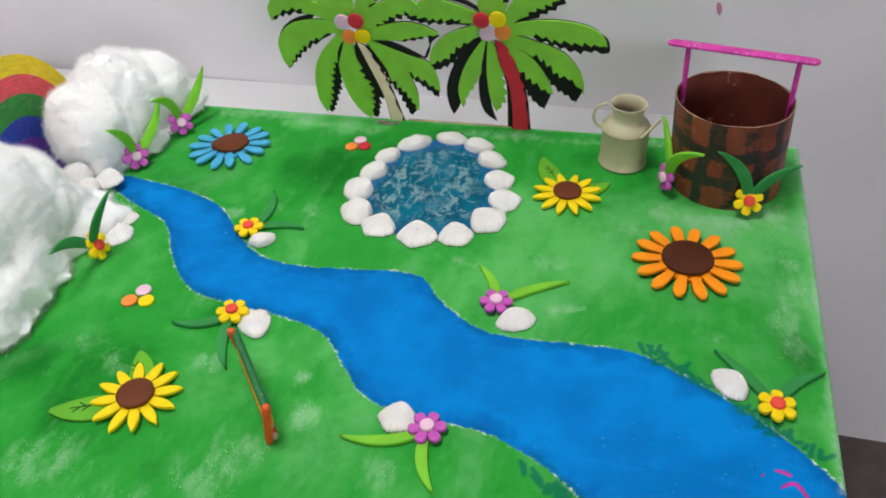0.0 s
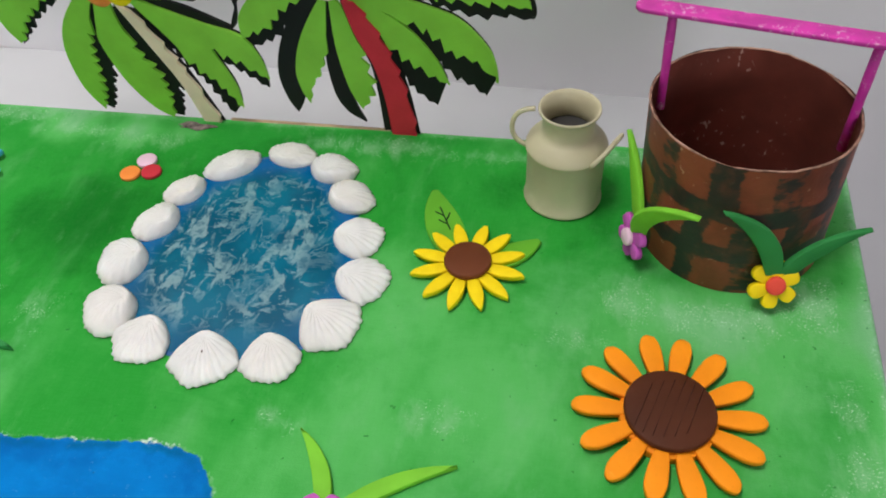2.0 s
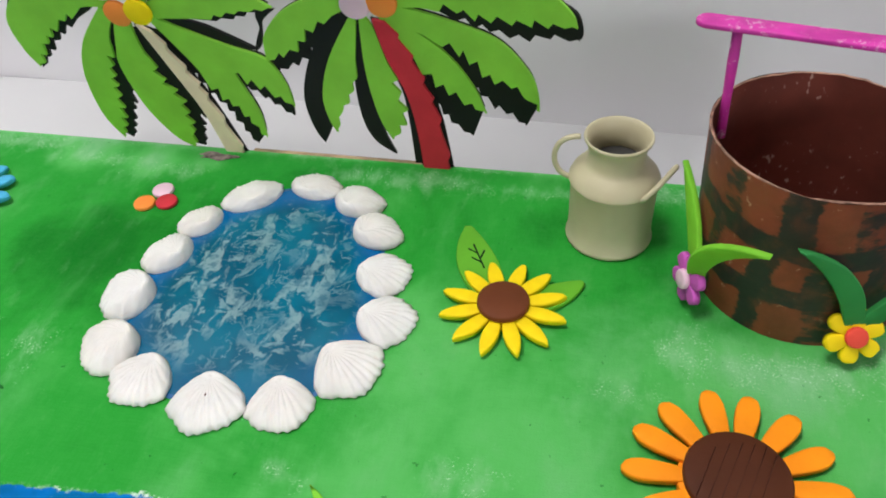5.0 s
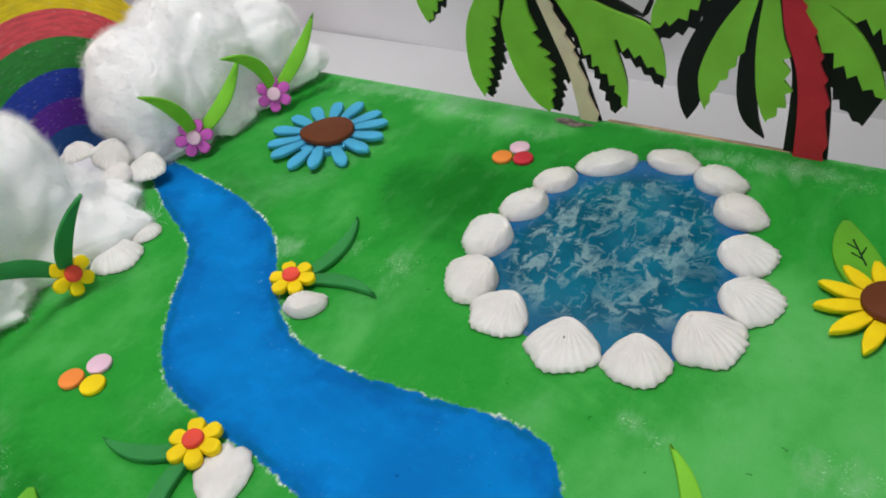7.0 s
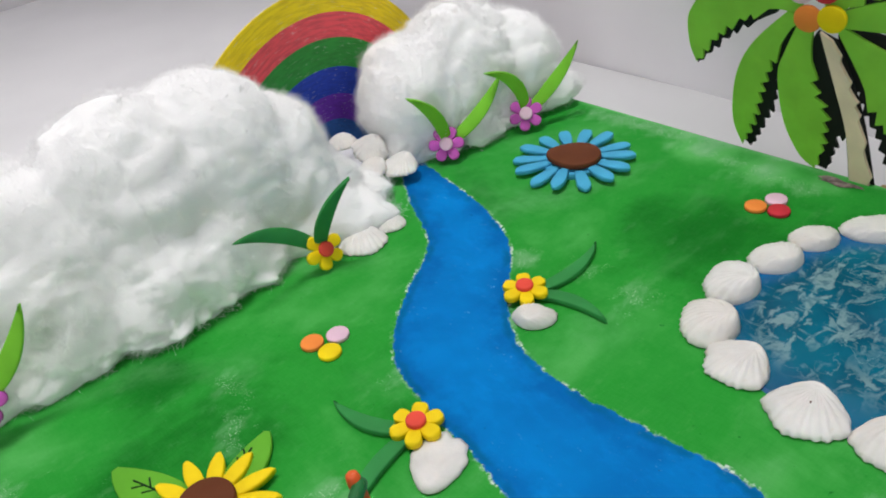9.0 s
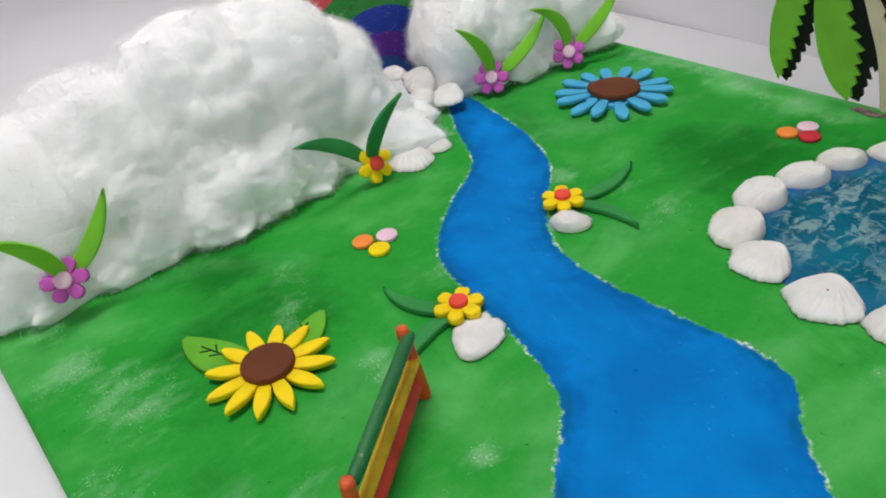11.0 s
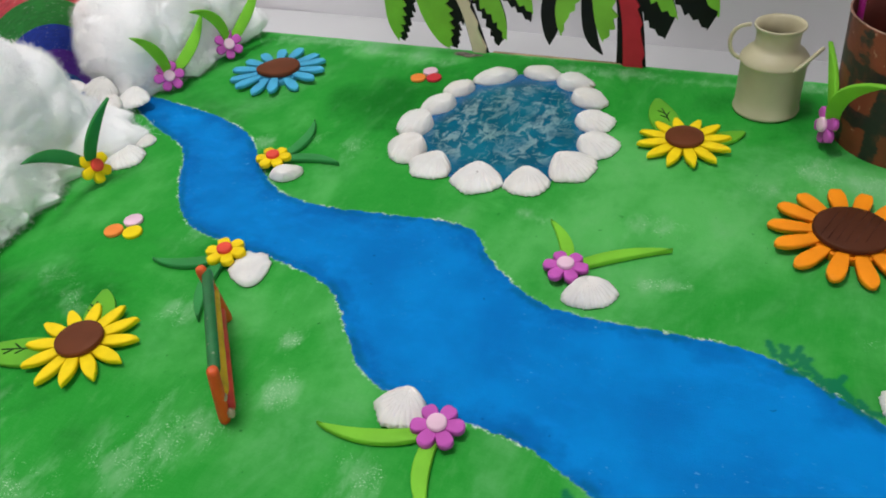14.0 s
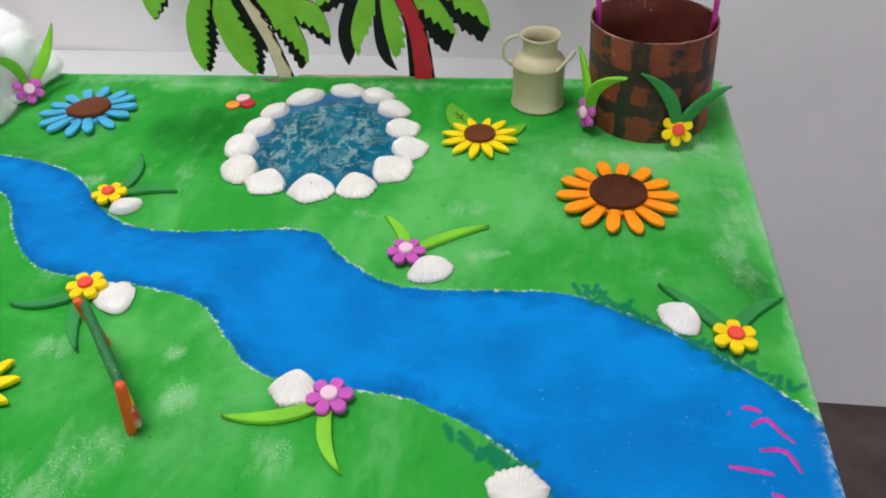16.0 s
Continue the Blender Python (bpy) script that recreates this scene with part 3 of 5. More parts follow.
# ---- pond with its ring of shells ----
def shell_mesh(name, rx, ry, h, ribs, seed, rib, taper):
    """A ribbed bivalve, beak towards +y, lying on its rim; the ribs fan out from the beak."""
    rnd = random.Random(seed)
    bm = bmesh.new()
    by = 0.70 * ry
    na, nv = 200, 12
    ph = rnd.uniform(0, 6)
    rows = []
    for j in range(1, nv + 1):
        w = j / nv
        row = []
        for i in range(na):
            a = 2 * math.pi * i / na
            dx, dy = math.sin(a), -math.cos(a)
            A = dx * dx / rx ** 2 + dy * dy / ry ** 2
            B = 2 * by * dy / ry ** 2
            C = by * by / ry ** 2 - 1
            R = (-B + math.sqrt(B * B - 4 * A * C)) / (2 * A)
            front = 0.5 - 0.5 * dy
            wave = math.cos(ribs * math.atan2(dx, -dy * 0.6 + 0.25)) * front
            r = R * w * (1 + 0.018 * wave * w * w)
            z = h * (1 - w ** 2.4) ** 0.75 * (0.74 + 0.26 * math.sin(min(w * 2.4, 1.57)))
            z += rib * h * wave * min(1, 2 * w) * (1 - 0.45 * w)
            z += 0.03 * h * math.sin(w * 26 + ph) * w * front
            n = noise.noise(Vector((dx * r * 120 + seed * 7, (by + dy * r) * 120, seed)))
            n += 0.3 * noise.noise(Vector((dx * r * 330, (by + dy * r) * 330, seed + 3)))
            narrow = 1 - taper * min(max(((by + dy * r) / ry + 0.3) / 1.3, 0), 1) ** 1.4
            row.append(bm.verts.new((dx * r * narrow * (1 + 0.085 * n), by + dy * r * (1 + 0.085 * n), max(z + 0.07 * h * n, 0) + 0.0006)))
        rows.append(row)
    top = bm.verts.new((0, by, 0.76 * h))
    for i in range(na):
        bm.faces.new((top, rows[0][(i + 1) % na], rows[0][i]))
    for a, b in zip(rows, rows[1:]):
        for i in range(na):
            bm.faces.new((a[i], a[(i + 1) % na], b[(i + 1) % na], b[i]))
    low = [bm.verts.new((v.co.x * 0.97, v.co.y * 0.97, 0)) for v in rows[-1]]
    for i in range(na):
        bm.faces.new((rows[-1][i], rows[-1][(i + 1) % na], low[(i + 1) % na], low[i]))
    bm.faces.new(low)
    bmesh.ops.recalc_face_normals(bm, faces=bm.faces)
    me = bpy.data.meshes.new(name)
    bm.to_mesh(me)
    bm.free()
    me.materials.append(M_SHELL)
    me.shade_smooth()
    return me


SHELLS = [shell_mesh("shell", *p) for p in ((0.0158, 0.0132, 0.0064, 34, 1, 0.045, 0.34), (0.0141, 0.0120, 0.0062, 30, 2, 0.042, 0.30), (0.0176, 0.0116, 0.0080, 38, 3, 0.036, 0.12), (0.0136, 0.0108, 0.0076, 32, 4, 0.034, 0.15), (0.0132, 0.0168, 0.0038, 24, 5, 0.03, 0.30))]


def shell(k, x, y, z, turn, size=1.0, label="white ribbed seashell glued beside the painted river", group="", tilt=(0, 0)):
    ob = new("seashell", SHELLS[k])
    ob.matrix_world = pose(x, y, z, tilt[0], tilt[1], turn) @ Matrix.Scale(size, 4)
    return tagged(ob, label, "seashell", group)


RING = [(-0.1009, -0.0402, 2, 8, 1.0), (-0.0687, -0.0275, 2, -12, 0.9), (-0.0414, -0.0368, 3, 0, 1.1), (-0.0256, -0.0582, 3, 5, 1.11), (-0.0146, -0.0878, 1, -8, 1.08), (-0.006, -0.1157, 1, 12, 1.11), (-0.0154, -0.1442, 0, 8, 1.09), (-0.0369, -0.1666, 1, -10, 1.06), (-0.0674, -0.1709, 0, 8, 1.07), (-0.101, -0.1643, 0, 10, 0.99), (-0.1241, -0.1504, 3, -4, 1.23), (-0.1321, -0.1193, 3, 6, 1.22), (-0.1262, -0.0894, 3, -6, 1.1), (-0.1203, -0.0639, 3, 4, 0.98)]
pond = thing("pond", 0, 0, 0, "teal resin pond with milky swirls on the painted meadow", "pond")
ring = spline([(x, y) for x, y, *_ in RING], 8, closed=True)
ctr = Vector((-0.0695, -0.1000))
levels = np.linspace(0, 1, 26)
px = np.array([[ctr.x + s * (p.x - ctr.x) for p in ring + ring[:1]] for s in levels])
py = np.array([[ctr.y + s * (p.y - ctr.y) for p in ring + ring[:1]] for s in levels])
ps = np.repeat(levels[:, None], px.shape[1], 1)
me = grid_mesh("pond_surface", px, py, 0.0016 - 0.0012 * ps ** 8)
add_attr(me, "rim", np.clip((ps - 0.72) / 0.2, 0, 1) * np.clip(1.2 + (py + 0.1000) / 0.06, 0.25, 1))
add_attr(me, "milk", np.clip((0.86 - ps) / 0.16, 0, 1))
me.materials.append(M_WATER)
surface = new("pond_surface", me)
surface.parent = pond
bed = [(ctr.x + 1.03 * (p.x - ctr.x), ctr.y + 1.03 * (p.y - ctr.y)) for p in ring]
a2 = sum(x0 * y1 - x1 * y0 for (x0, y0), (x1, y1) in zip(bed, bed[1:] + bed[:1]))
part("painted_bed", pad(bed if a2 > 0 else bed[::-1], 0.0003, 0.0001), make_plain("pond_bed_paint", srgb(0, 86, 146), 0.4, 60, 0.15), pond, "bright blue painted bed")
for x, y, k, turn, size in RING:
    turn += math.degrees(math.atan2(ctr.y - y, ctr.x - x)) - 90
    ob = shell(k, x, y, 0.0005, turn, size, "white ribbed seashell in the ring round the pond", "shells round the pond")
    if (x, k) == (-0.0674, 0):
        bm = bmesh.new()
        bmesh.ops.create_icosphere(bm, subdivisions=2, radius=0.0007, matrix=Matrix.Translation((0.0005, 0.0002, 0.0058)) @ Matrix.Diagonal((1, 1.2, 0.6, 1)))
        part("hole", bm, M_DKBROWN, ob, "small dark hole")

# shells by the flowers and at the river's source
shell(0, -0.0372, -0.3472, 0.0005, -6, 0.84)
shell(2, 0.0230, -0.2522, 0.0005, 25, 0.84)
shell(3, -0.1896, -0.1958, 0.0005, 205, 0.84)
shell(4, -0.1587, -0.2849, 0.0005, 212, 0.92, "smooth white seashell beside the yellow flower")
shell(2, 0.1634, -0.2856, 0.0005, -52, 0.80, "smooth white oval seashell beside the river")
shell(0, 0.0762, -0.3993, 0.0005, 180, 0.92)
shell(1, -0.3125, -0.2089, 0.0005, 55, 1.08, "white ribbed seashell at the foot of the cotton cloud")
shell(3, -0.3135, -0.1874, 0.0005, 70, 0.72, "cream seashell at the foot of the cotton cloud")
shell(3, -0.3655, -0.1590, 0.0085, 0, 0.80, "white seashell at the river's source")
shell(0, -0.3535, -0.1455, 0.0085, 20, 0.82, "white seashell at the river's source", tilt=(12, 0))
shell(1, -0.3785, -0.1500, 0.0150, 30, 0.92, "cream seashell propped at the river's source", tilt=(30, 24))
shell(3, -0.3960, -0.1600, 0.0180, 70, 0.80, "white seashell half buried in the cotton")


# ---- flowers ----
def petal_solid(r0, r1, w, h, base=0.5, peak=0.6, tip=0.5, n=12):
    """A petal cut from thick foam, its upper edges pressed round."""
    bm = bmesh.new()
    rows = []
    for i in range(n + 1):
        s = math.sin(math.pi / 2 * i / n)
        half = w / 2 * (base + (1 - base) * math.sin(math.pi / 2 * s / peak) if s < peak else max(math.cos(math.pi / 2 * (s - peak) / (1 - peak)), 0) ** tip) + 2e-5
        x = r0 + (r1 - r0) * s
        top = h * (1 if s < 0.93 else 0.86 - 0.25 * (s - 0.93) / 0.07)
        rows.append([bm.verts.new((x, k * half, z * top)) for k, z in ((-1, 0), (-1, 0.72), (-0.94, 0.92), (-0.78, 0.985), (0, 1), (0.78, 0.985), (0.94, 0.92), (1, 0.72), (1, 0))])
    for a, b in zip(rows, rows[1:]):
        for j in range(8):
            bm.faces.new((a[j], b[j], b[j + 1], a[j + 1]))
        bm.faces.new((a[8], b[8], b[0], a[0]))
    bm.faces.new(rows[0]), bm.faces.new(list(reversed(rows[-1])))
    bmesh.ops.recalc_face_normals(bm, faces=bm.faces)
    return bm


def round_outline(r, n=28, squash=1.0, point=0.0):
    return [(r * math.cos(a) * (1 + point * max(0, math.cos(a)) ** 3), r * squash * math.sin(a)) for a in (2 * math.pi * i / n for i in range(n))]


def mesh_of(name, bm, material):
    me = bpy.data.meshes.new(name)
    bm.to_mesh(me)
    bm.free()
    me.materials.append(material)
    me.shade_smooth()
    return me


def leaf_outline(L, w, bend, n=12, pointed=False):
    mid = [(L * s, 4 * bend * L * s * (1 - s)) for s in (i / n for i in range(n + 1))]
    half = []
    for i in range(n + 1):
        s = i / n
        half.append(w * 0.5 * (math.sin(math.pi * min(s * 0.93 + 0.04, 1)) ** 0.8 if pointed else (0.55 + 0.9 * s * (1 - s) * 2) * (1 - s ** 3.2) ** 0.7) + 0.0002)
    lower, upper = [], []
    for i, (x, y) in enumerate(mid):
        a, b = mid[max(i - 1, 0)], mid[min(i + 1, n)]
        d = Vector((b[0] - a[0], b[1] - a[1])).normalized()
        lower.append((x + d.y * half[i], y - d.x * half[i]))
        upper.append((x - d.y * half[i], y + d.x * half[i]))
    return lower + list(reversed(upper))


def blade(parent, base, tip, facing, w, bend, material, thick=0.0026, pointed=False, name="leaf"):
    """A foam leaf from base to tip (world metres, the parent unturned), its flat side towards facing."""
    o = parent.location
    base, tip = Vector(base) - o, Vector(tip) - o
    x = (tip - base).normalized()
    z = (Vector(facing) - x * Vector(facing).dot(x)).normalized()
    y = z.cross(x)
    m = Matrix((x, y, z)).transposed().to_4x4()
    m.translation = base
    bm = pad(leaf_outline((tip - base).length, w, bend, pointed=pointed), thick, 0.0006)
    ob = part(name, bm, material, parent)
    ob.matrix_basis = m
    return ob


def facing_turn(facing, spin=0.0):
    z = Vector(facing).normalized()
    return z.to_track_quat("Z", "Y").to_matrix().to_4x4() @ pose(0, 0, 0, 0, 0, spin)


SMALL = {}


def small_flower(x, y, z, facing, spin, petal_mat, heart_mat, label, name="foam_flower", size=1.0):
    key = petal_mat.name
    if key not in SMALL:
        SMALL[key] = (mesh_of("petal", petal_solid(0.002, 0.0119, 0.0072, 0.0031, 0.4, 0.66, 0.42), petal_mat), mesh_of("heart", pad(round_outline(0.0044), 0.0026, 0.0008, 0.0004), heart_mat))
    ob = thing(name, x, y, z, label, "flower")
    t = facing_turn(facing, spin) @ Matrix.Scale(size, 4)
    for k in range(6):
        share("petal", SMALL[key][0], ob, t @ pose(0, 0, 0.0002 * (k % 2), 0, 0, 60 * k))
    share("heart", SMALL[key][1], ob, t @ pose(0, 0, 0.0031))
    return ob


UP = (0, 0, 1)
YEL = "yellow foam flower with coral centre and dark green leaves"
PUR = "purple foam flower with pale pink centre and lime leaves"
# lying flat: place, spin, two leaf tips with their bends
for x, y, spin, pm, hm, lm, label, leaves in (
    (-0.0170, -0.3540, 15, M_PURP, M_PINK, M_LIME, PUR, ((-0.069, -0.367, 0.10), (-0.004, -0.396, -0.12))),
    (0.0070, -0.2390, 5, M_PURP, M_PINK, M_LIME, PUR, ((-0.012, -0.200, -0.10), (0.056, -0.208, 0.07))),
    (-0.2045, -0.1860, 20, M_YEL, M_CORAL, M_LEAF, YEL, ((-0.204, -0.132, -0.12), (-0.160, -0.178, 0.13))),
    (-0.1775, -0.2795, 10, M_YEL, M_CORAL, M_LEAF, YEL, ((-0.218, -0.2947, 0.12), (-0.161, -0.3290, -0.10))),
    (0.1890, -0.3010, 25, M_YEL, M_CORAL, M_LEAF, YEL, ((0.155, -0.259, -0.05), (0.222, -0.2676, 0.12))),
):
    fl = small_flower(x, y, 0.0032, UP, spin, pm, hm, label)
    for tx, ty, bend in leaves:
        blade(fl, (x, y, 0.0004), (tx, ty, 0.0006), UP, 0.0074, bend, lm, 0.0030)

# standing against the cotton
for (x, y, z), facing, spin, pm, hm, lm, label, leaves in (
    ((-0.3450, -0.1126, 0.0120), (0.7, -0.6, 0.55), 0, M_PURP, M_PINK, M_LIME, PUR, (((-0.345, -0.1385, 0.0556), -0.12), ((-0.336, -0.0664, 0.0465), -0.08))),
    ((-0.3310, -0.0516, 0.0120), (0.7, -0.6, 0.55), 20, M_PURP, M_PINK, M_LIME, PUR, (((-0.335, -0.0817, 0.0524), -0.18), ((-0.315, -0.0125, 0.0539), -0.05))),
    ((-0.3115, -0.2353, 0.0117), (0.95, 0.05, 0.40), 10, M_YEL, M_CORAL, M_LEAF, YEL, (((-0.2943, -0.2174, 0.0556), 0.10), ((-0.3053, -0.2845, 0.0455), -0.10))),
    ((-0.3245, -0.4118, 0.0220), (0.8, -0.35, 0.55), 0, M_PURP, M_PINK, M_LIME, PUR, (((-0.3200, -0.3780, 0.0611), -0.08), ((-0.312, -0.437, 0.064), -0.10))),
):
    fl = small_flower(x, y, z, facing, spin, pm, hm, label)
    f = Vector(facing).normalized()
    for tip, bend in leaves:
        blade(fl, Vector((x, y, z)) - f * 0.0030, Vector(tip) - f * 0.0012, facing, 0.0090, bend, lm, 0.0022)

# leaning on the well
fl = small_flower(0.1245, -0.0835, 0.0165, (-1.0, -0.42, 0.12), 30, M_PURP, M_PINK, PUR)
blade(fl, (0.1275, -0.078, 0.012), (0.1183, -0.0468, 0.0519), (-0.85, -0.5, 0), 0.0085, -0.06, M_LIME)
blade(fl, (0.1275, -0.083, 0.014), (0.1463, -0.1091, 0.0574), (-0.2, -0.9, 0.1), 0.0095, 0.20, M_LIME)
fl = small_flower(0.186, -0.1040, 0.0142, (0.15, -0.85, 0.5), 20, M_YEL, M_CORAL, YEL)
blade(fl, (0.186, -0.102, 0.011), (0.1547, -0.1064, 0.0593), (0.1, -0.95, 0.2), 0.0095, -0.14, M_LEAF)
blade(fl, (0.186, -0.102, 0.011), (0.2204, -0.0937, 0.0443), (0.35, -0.9, 0.2), 0.009, 0.12, M_LEAF)


def big_flower(x, y, z, n, spin, r0, r1, w, form, petal_mat, heart_mat, heart, label, heart_h=0.003, heart_at=(0, 0, 0)):
    ob = thing("foam_flower", x, y, 0.0, label, "flower")
    me = mesh_of("petal", petal_solid(r0, r1, w, 0.0030, *form), petal_mat)
    rnd = random.Random(n + int(1000 * x))
    for k in range(n):
        share("petal", me, ob, pose(0, 0, z + 0.0003 * (k % 2), 0, rnd.uniform(-1.5, 1.5), spin + 360 * k / n + rnd.uniform(-2, 2)))
    part("base_disc", pad(round_outline(r0 * 1.35), z + 0.0016, 0.0004), petal_mat, ob)
    h = part("heart", pad(heart, heart_h, 0.0009, 0.0006), heart_mat, ob)
    h.matrix_basis = pose(heart_at[0], heart_at[1], z + 0.0034, 0, 0, heart_at[2])
    return ob


def veined_leaf(fl, x, y, tip, w=0.019, bend=0.05, veins=True):
    lf = blade(fl, (x, y, 0.0004), (*tip, 0.0008), UP, w, bend, M_SUNLEAF, 0.0022, True)
    L = (Vector(tip) - Vector((x, y))).length
    for k, (s0, d) in enumerate(((0.50, 0), (0.53, 1), (0.58, -1), (0.64, 1)) if veins else ()):
        bm = bmesh.new()
        if k == 0:
            tube(bm, [(L * 0.46, 0.001, 0.0021), (L * 0.76, 0.0012, 0.0022)], 0.00045, 6)
        else:
            tube(bm, [(L * s0, 0.001, 0.0021), (L * (s0 + 0.08), 0.001 + d * 0.0035, 0.0022)], 0.00045, 6)
        part("vein", bm, M_VEIN, lf)


sun = big_flower(0.0450, -0.1010, 0.0022, 12, 19, 0.0085, 0.0290, 0.0070, (0.6, 0.45, 0.72), M_YELP, M_BROWN, round_outline(0.0117), "yellow foam sunflower with flat brown centre and two leaves")
veined_leaf(sun, 0.0450, -0.1010, (0.0194, -0.0484)), veined_leaf(sun, 0.0450, -0.1010, (0.0787, -0.0790), 0.014, -0.05, False)
sun = big_flower(-0.2080, -0.3620, 0.0022, 12, 23, 0.0085, 0.0292, 0.0071, (0.6, 0.45, 0.72), M_YELP, M_BROWN, round_outline(0.0120), "yellow foam sunflower with flat brown centre and two leaves")
veined_leaf(sun, -0.2080, -0.3620, (-0.2595, -0.3815)), veined_leaf(sun, -0.2080, -0.3620, (-0.2266, -0.3245), 0.016, -0.05)
org = big_flower(0.1395, -0.1735, 0.0030, 14, 181, 0.0150, 0.0400, 0.0090, (0.5, 0.68, 0.45), M_ORGP, M_DKBROWN, round_outline(0.0188, 36), "orange foam flower with scored dark brown centre")
M_SCORE = foam("scored_brown", srgb(68, 33, 20))
for k in range(6):
    x = -0.011 + 0.0042 * k
    c = math.sqrt(0.0165 ** 2 - x * x)
    tube_bm = tube(bmesh.new(), [(x - 0.3 * c, -0.85 * c, 0.0098), (x + 0.3 * c, 0.85 * c, 0.0098)], 0.00022, 6)
    part("score_line", tube_bm, M_SCORE, org)
big_flower(-0.2730, -0.0700, 0.0022, 14, 12, 0.0150, 0.0385, 0.0083, (0.45, 0.68, 0.48), M_BLUEP, M_BROWN, round_outline(0.0150, 36, 0.98, 0.30), "sky blue foam flower with brown pear-shaped centre", 0.0036, (0.004, -0.001, 205))

# groups of three foam dots
DOT = {}
for cx, cy, mats in ((-0.2550, -0.2740, ((-0.0062, -0.0045, M_ORG), (-0.001, 0.0075, M_PINK), (0.0065, -0.0025, M_YEL))), (-0.1527, -0.0483, ((-0.0058, -0.005, M_ORG), (-0.0006, 0.0068, M_PINK), (0.0060, -0.0022, M_RED)))):
    for dx, dy, mt in mats:
        if mt.name not in DOT:
            DOT[mt.name] = mesh_of("foam_dot", pad(round_outline(0.0058), 0.0022, 0.0006), mt)
        ob = new("foam_dot", DOT[mt.name])
        ob.location = (cx + dx, cy + dy, 0.0003)
        tagged(ob, mt.name.replace("_foam", "").replace("_", " ") + " foam dot lying on the painted meadow", "foam dot", "foam dots")


# ---- palm trees ----
LEAN = pose(0, 0, 0, 90 + math.degrees(math.atan(0.16)), 0, 0)


def mm(points):
    return [(x * 0.001, y * 0.001) for x, y in points]


def counter_clockwise(pts):
    a2 = sum(x0 * y1 - x1 * y0 for (x0, y0), (x1, y1) in zip(pts, pts[1:] + pts[:1]))
    return pts if a2 > 0 else list(reversed(pts))


def toothed(line, inner, pitch, depth, seed, bare=0.0):
    """The line from tip to root cut into leaning teeth that point away from the line inner; the last share stays bare."""
    rnd = random.Random(seed)
    step = [0.0]
    for p, q in zip(line, line[1:]):
        step.append(step[-1] + (q - p).length)
    L = step[-1]
    n = max(3, int(L * (1 - bare) / pitch))
    mid = sum(inner, Vector((0, 0))) / len(inner)

    def at(w):
        i = max(j for j in range(len(step) - 1) if step[j] <= w + 1e-9)
        d = line[i + 1] - line[i]
        return line[i] + d * ((w - step[i]) / max(d.length, 1e-9)), d.normalized()
    out = [tuple(line[0])]
    for i in range(n):
        for frac, kind in ((0.22, -1), (0.78, 1)):
            w = (i + frac + rnd.uniform(-0.12, 0.12)) * L * (1 - bare) / n
            q, d = at(min(max(w, 0), L))
            nor = Vector((d.y, -d.x))
            if nor.dot(q - mid) < 0:
                nor = -nor
            size = depth * rnd.uniform(0.55, 1.2) * min(1.0, 0.45 + 2.2 * w / L)
            q = q + nor * size * 0.6 - d * size * 0.75 if kind > 0 else q - nor * size * 0.45
            out.append((q.x, q.y))
    for i in range(1, 6):
        w = L * (1 - bare) + (L * bare) * i / 5
        out.append(tuple(at(min(w, L * 0.9999))[0]))
    return out


def sheet(pts, h):
    """A flat foam cut-out with its outline as it is."""
    bm = bmesh.new()
    a = [bm.verts.new((x, y, 0)) for x, y in pts]
    b = [bm.verts.new((x, y, h)) for x, y in pts]
    for i in range(len(pts)):
        bm.faces.new((a[i], a[(i + 1) % len(pts)], b[(i + 1) % len(pts)], b[i]))
    caps = [bm.faces.new(b), bm.faces.new(list(reversed(a)))]
    for f in caps:
        f.normal_update()
    bmesh.ops.triangulate(bm, faces=caps)
    return bm


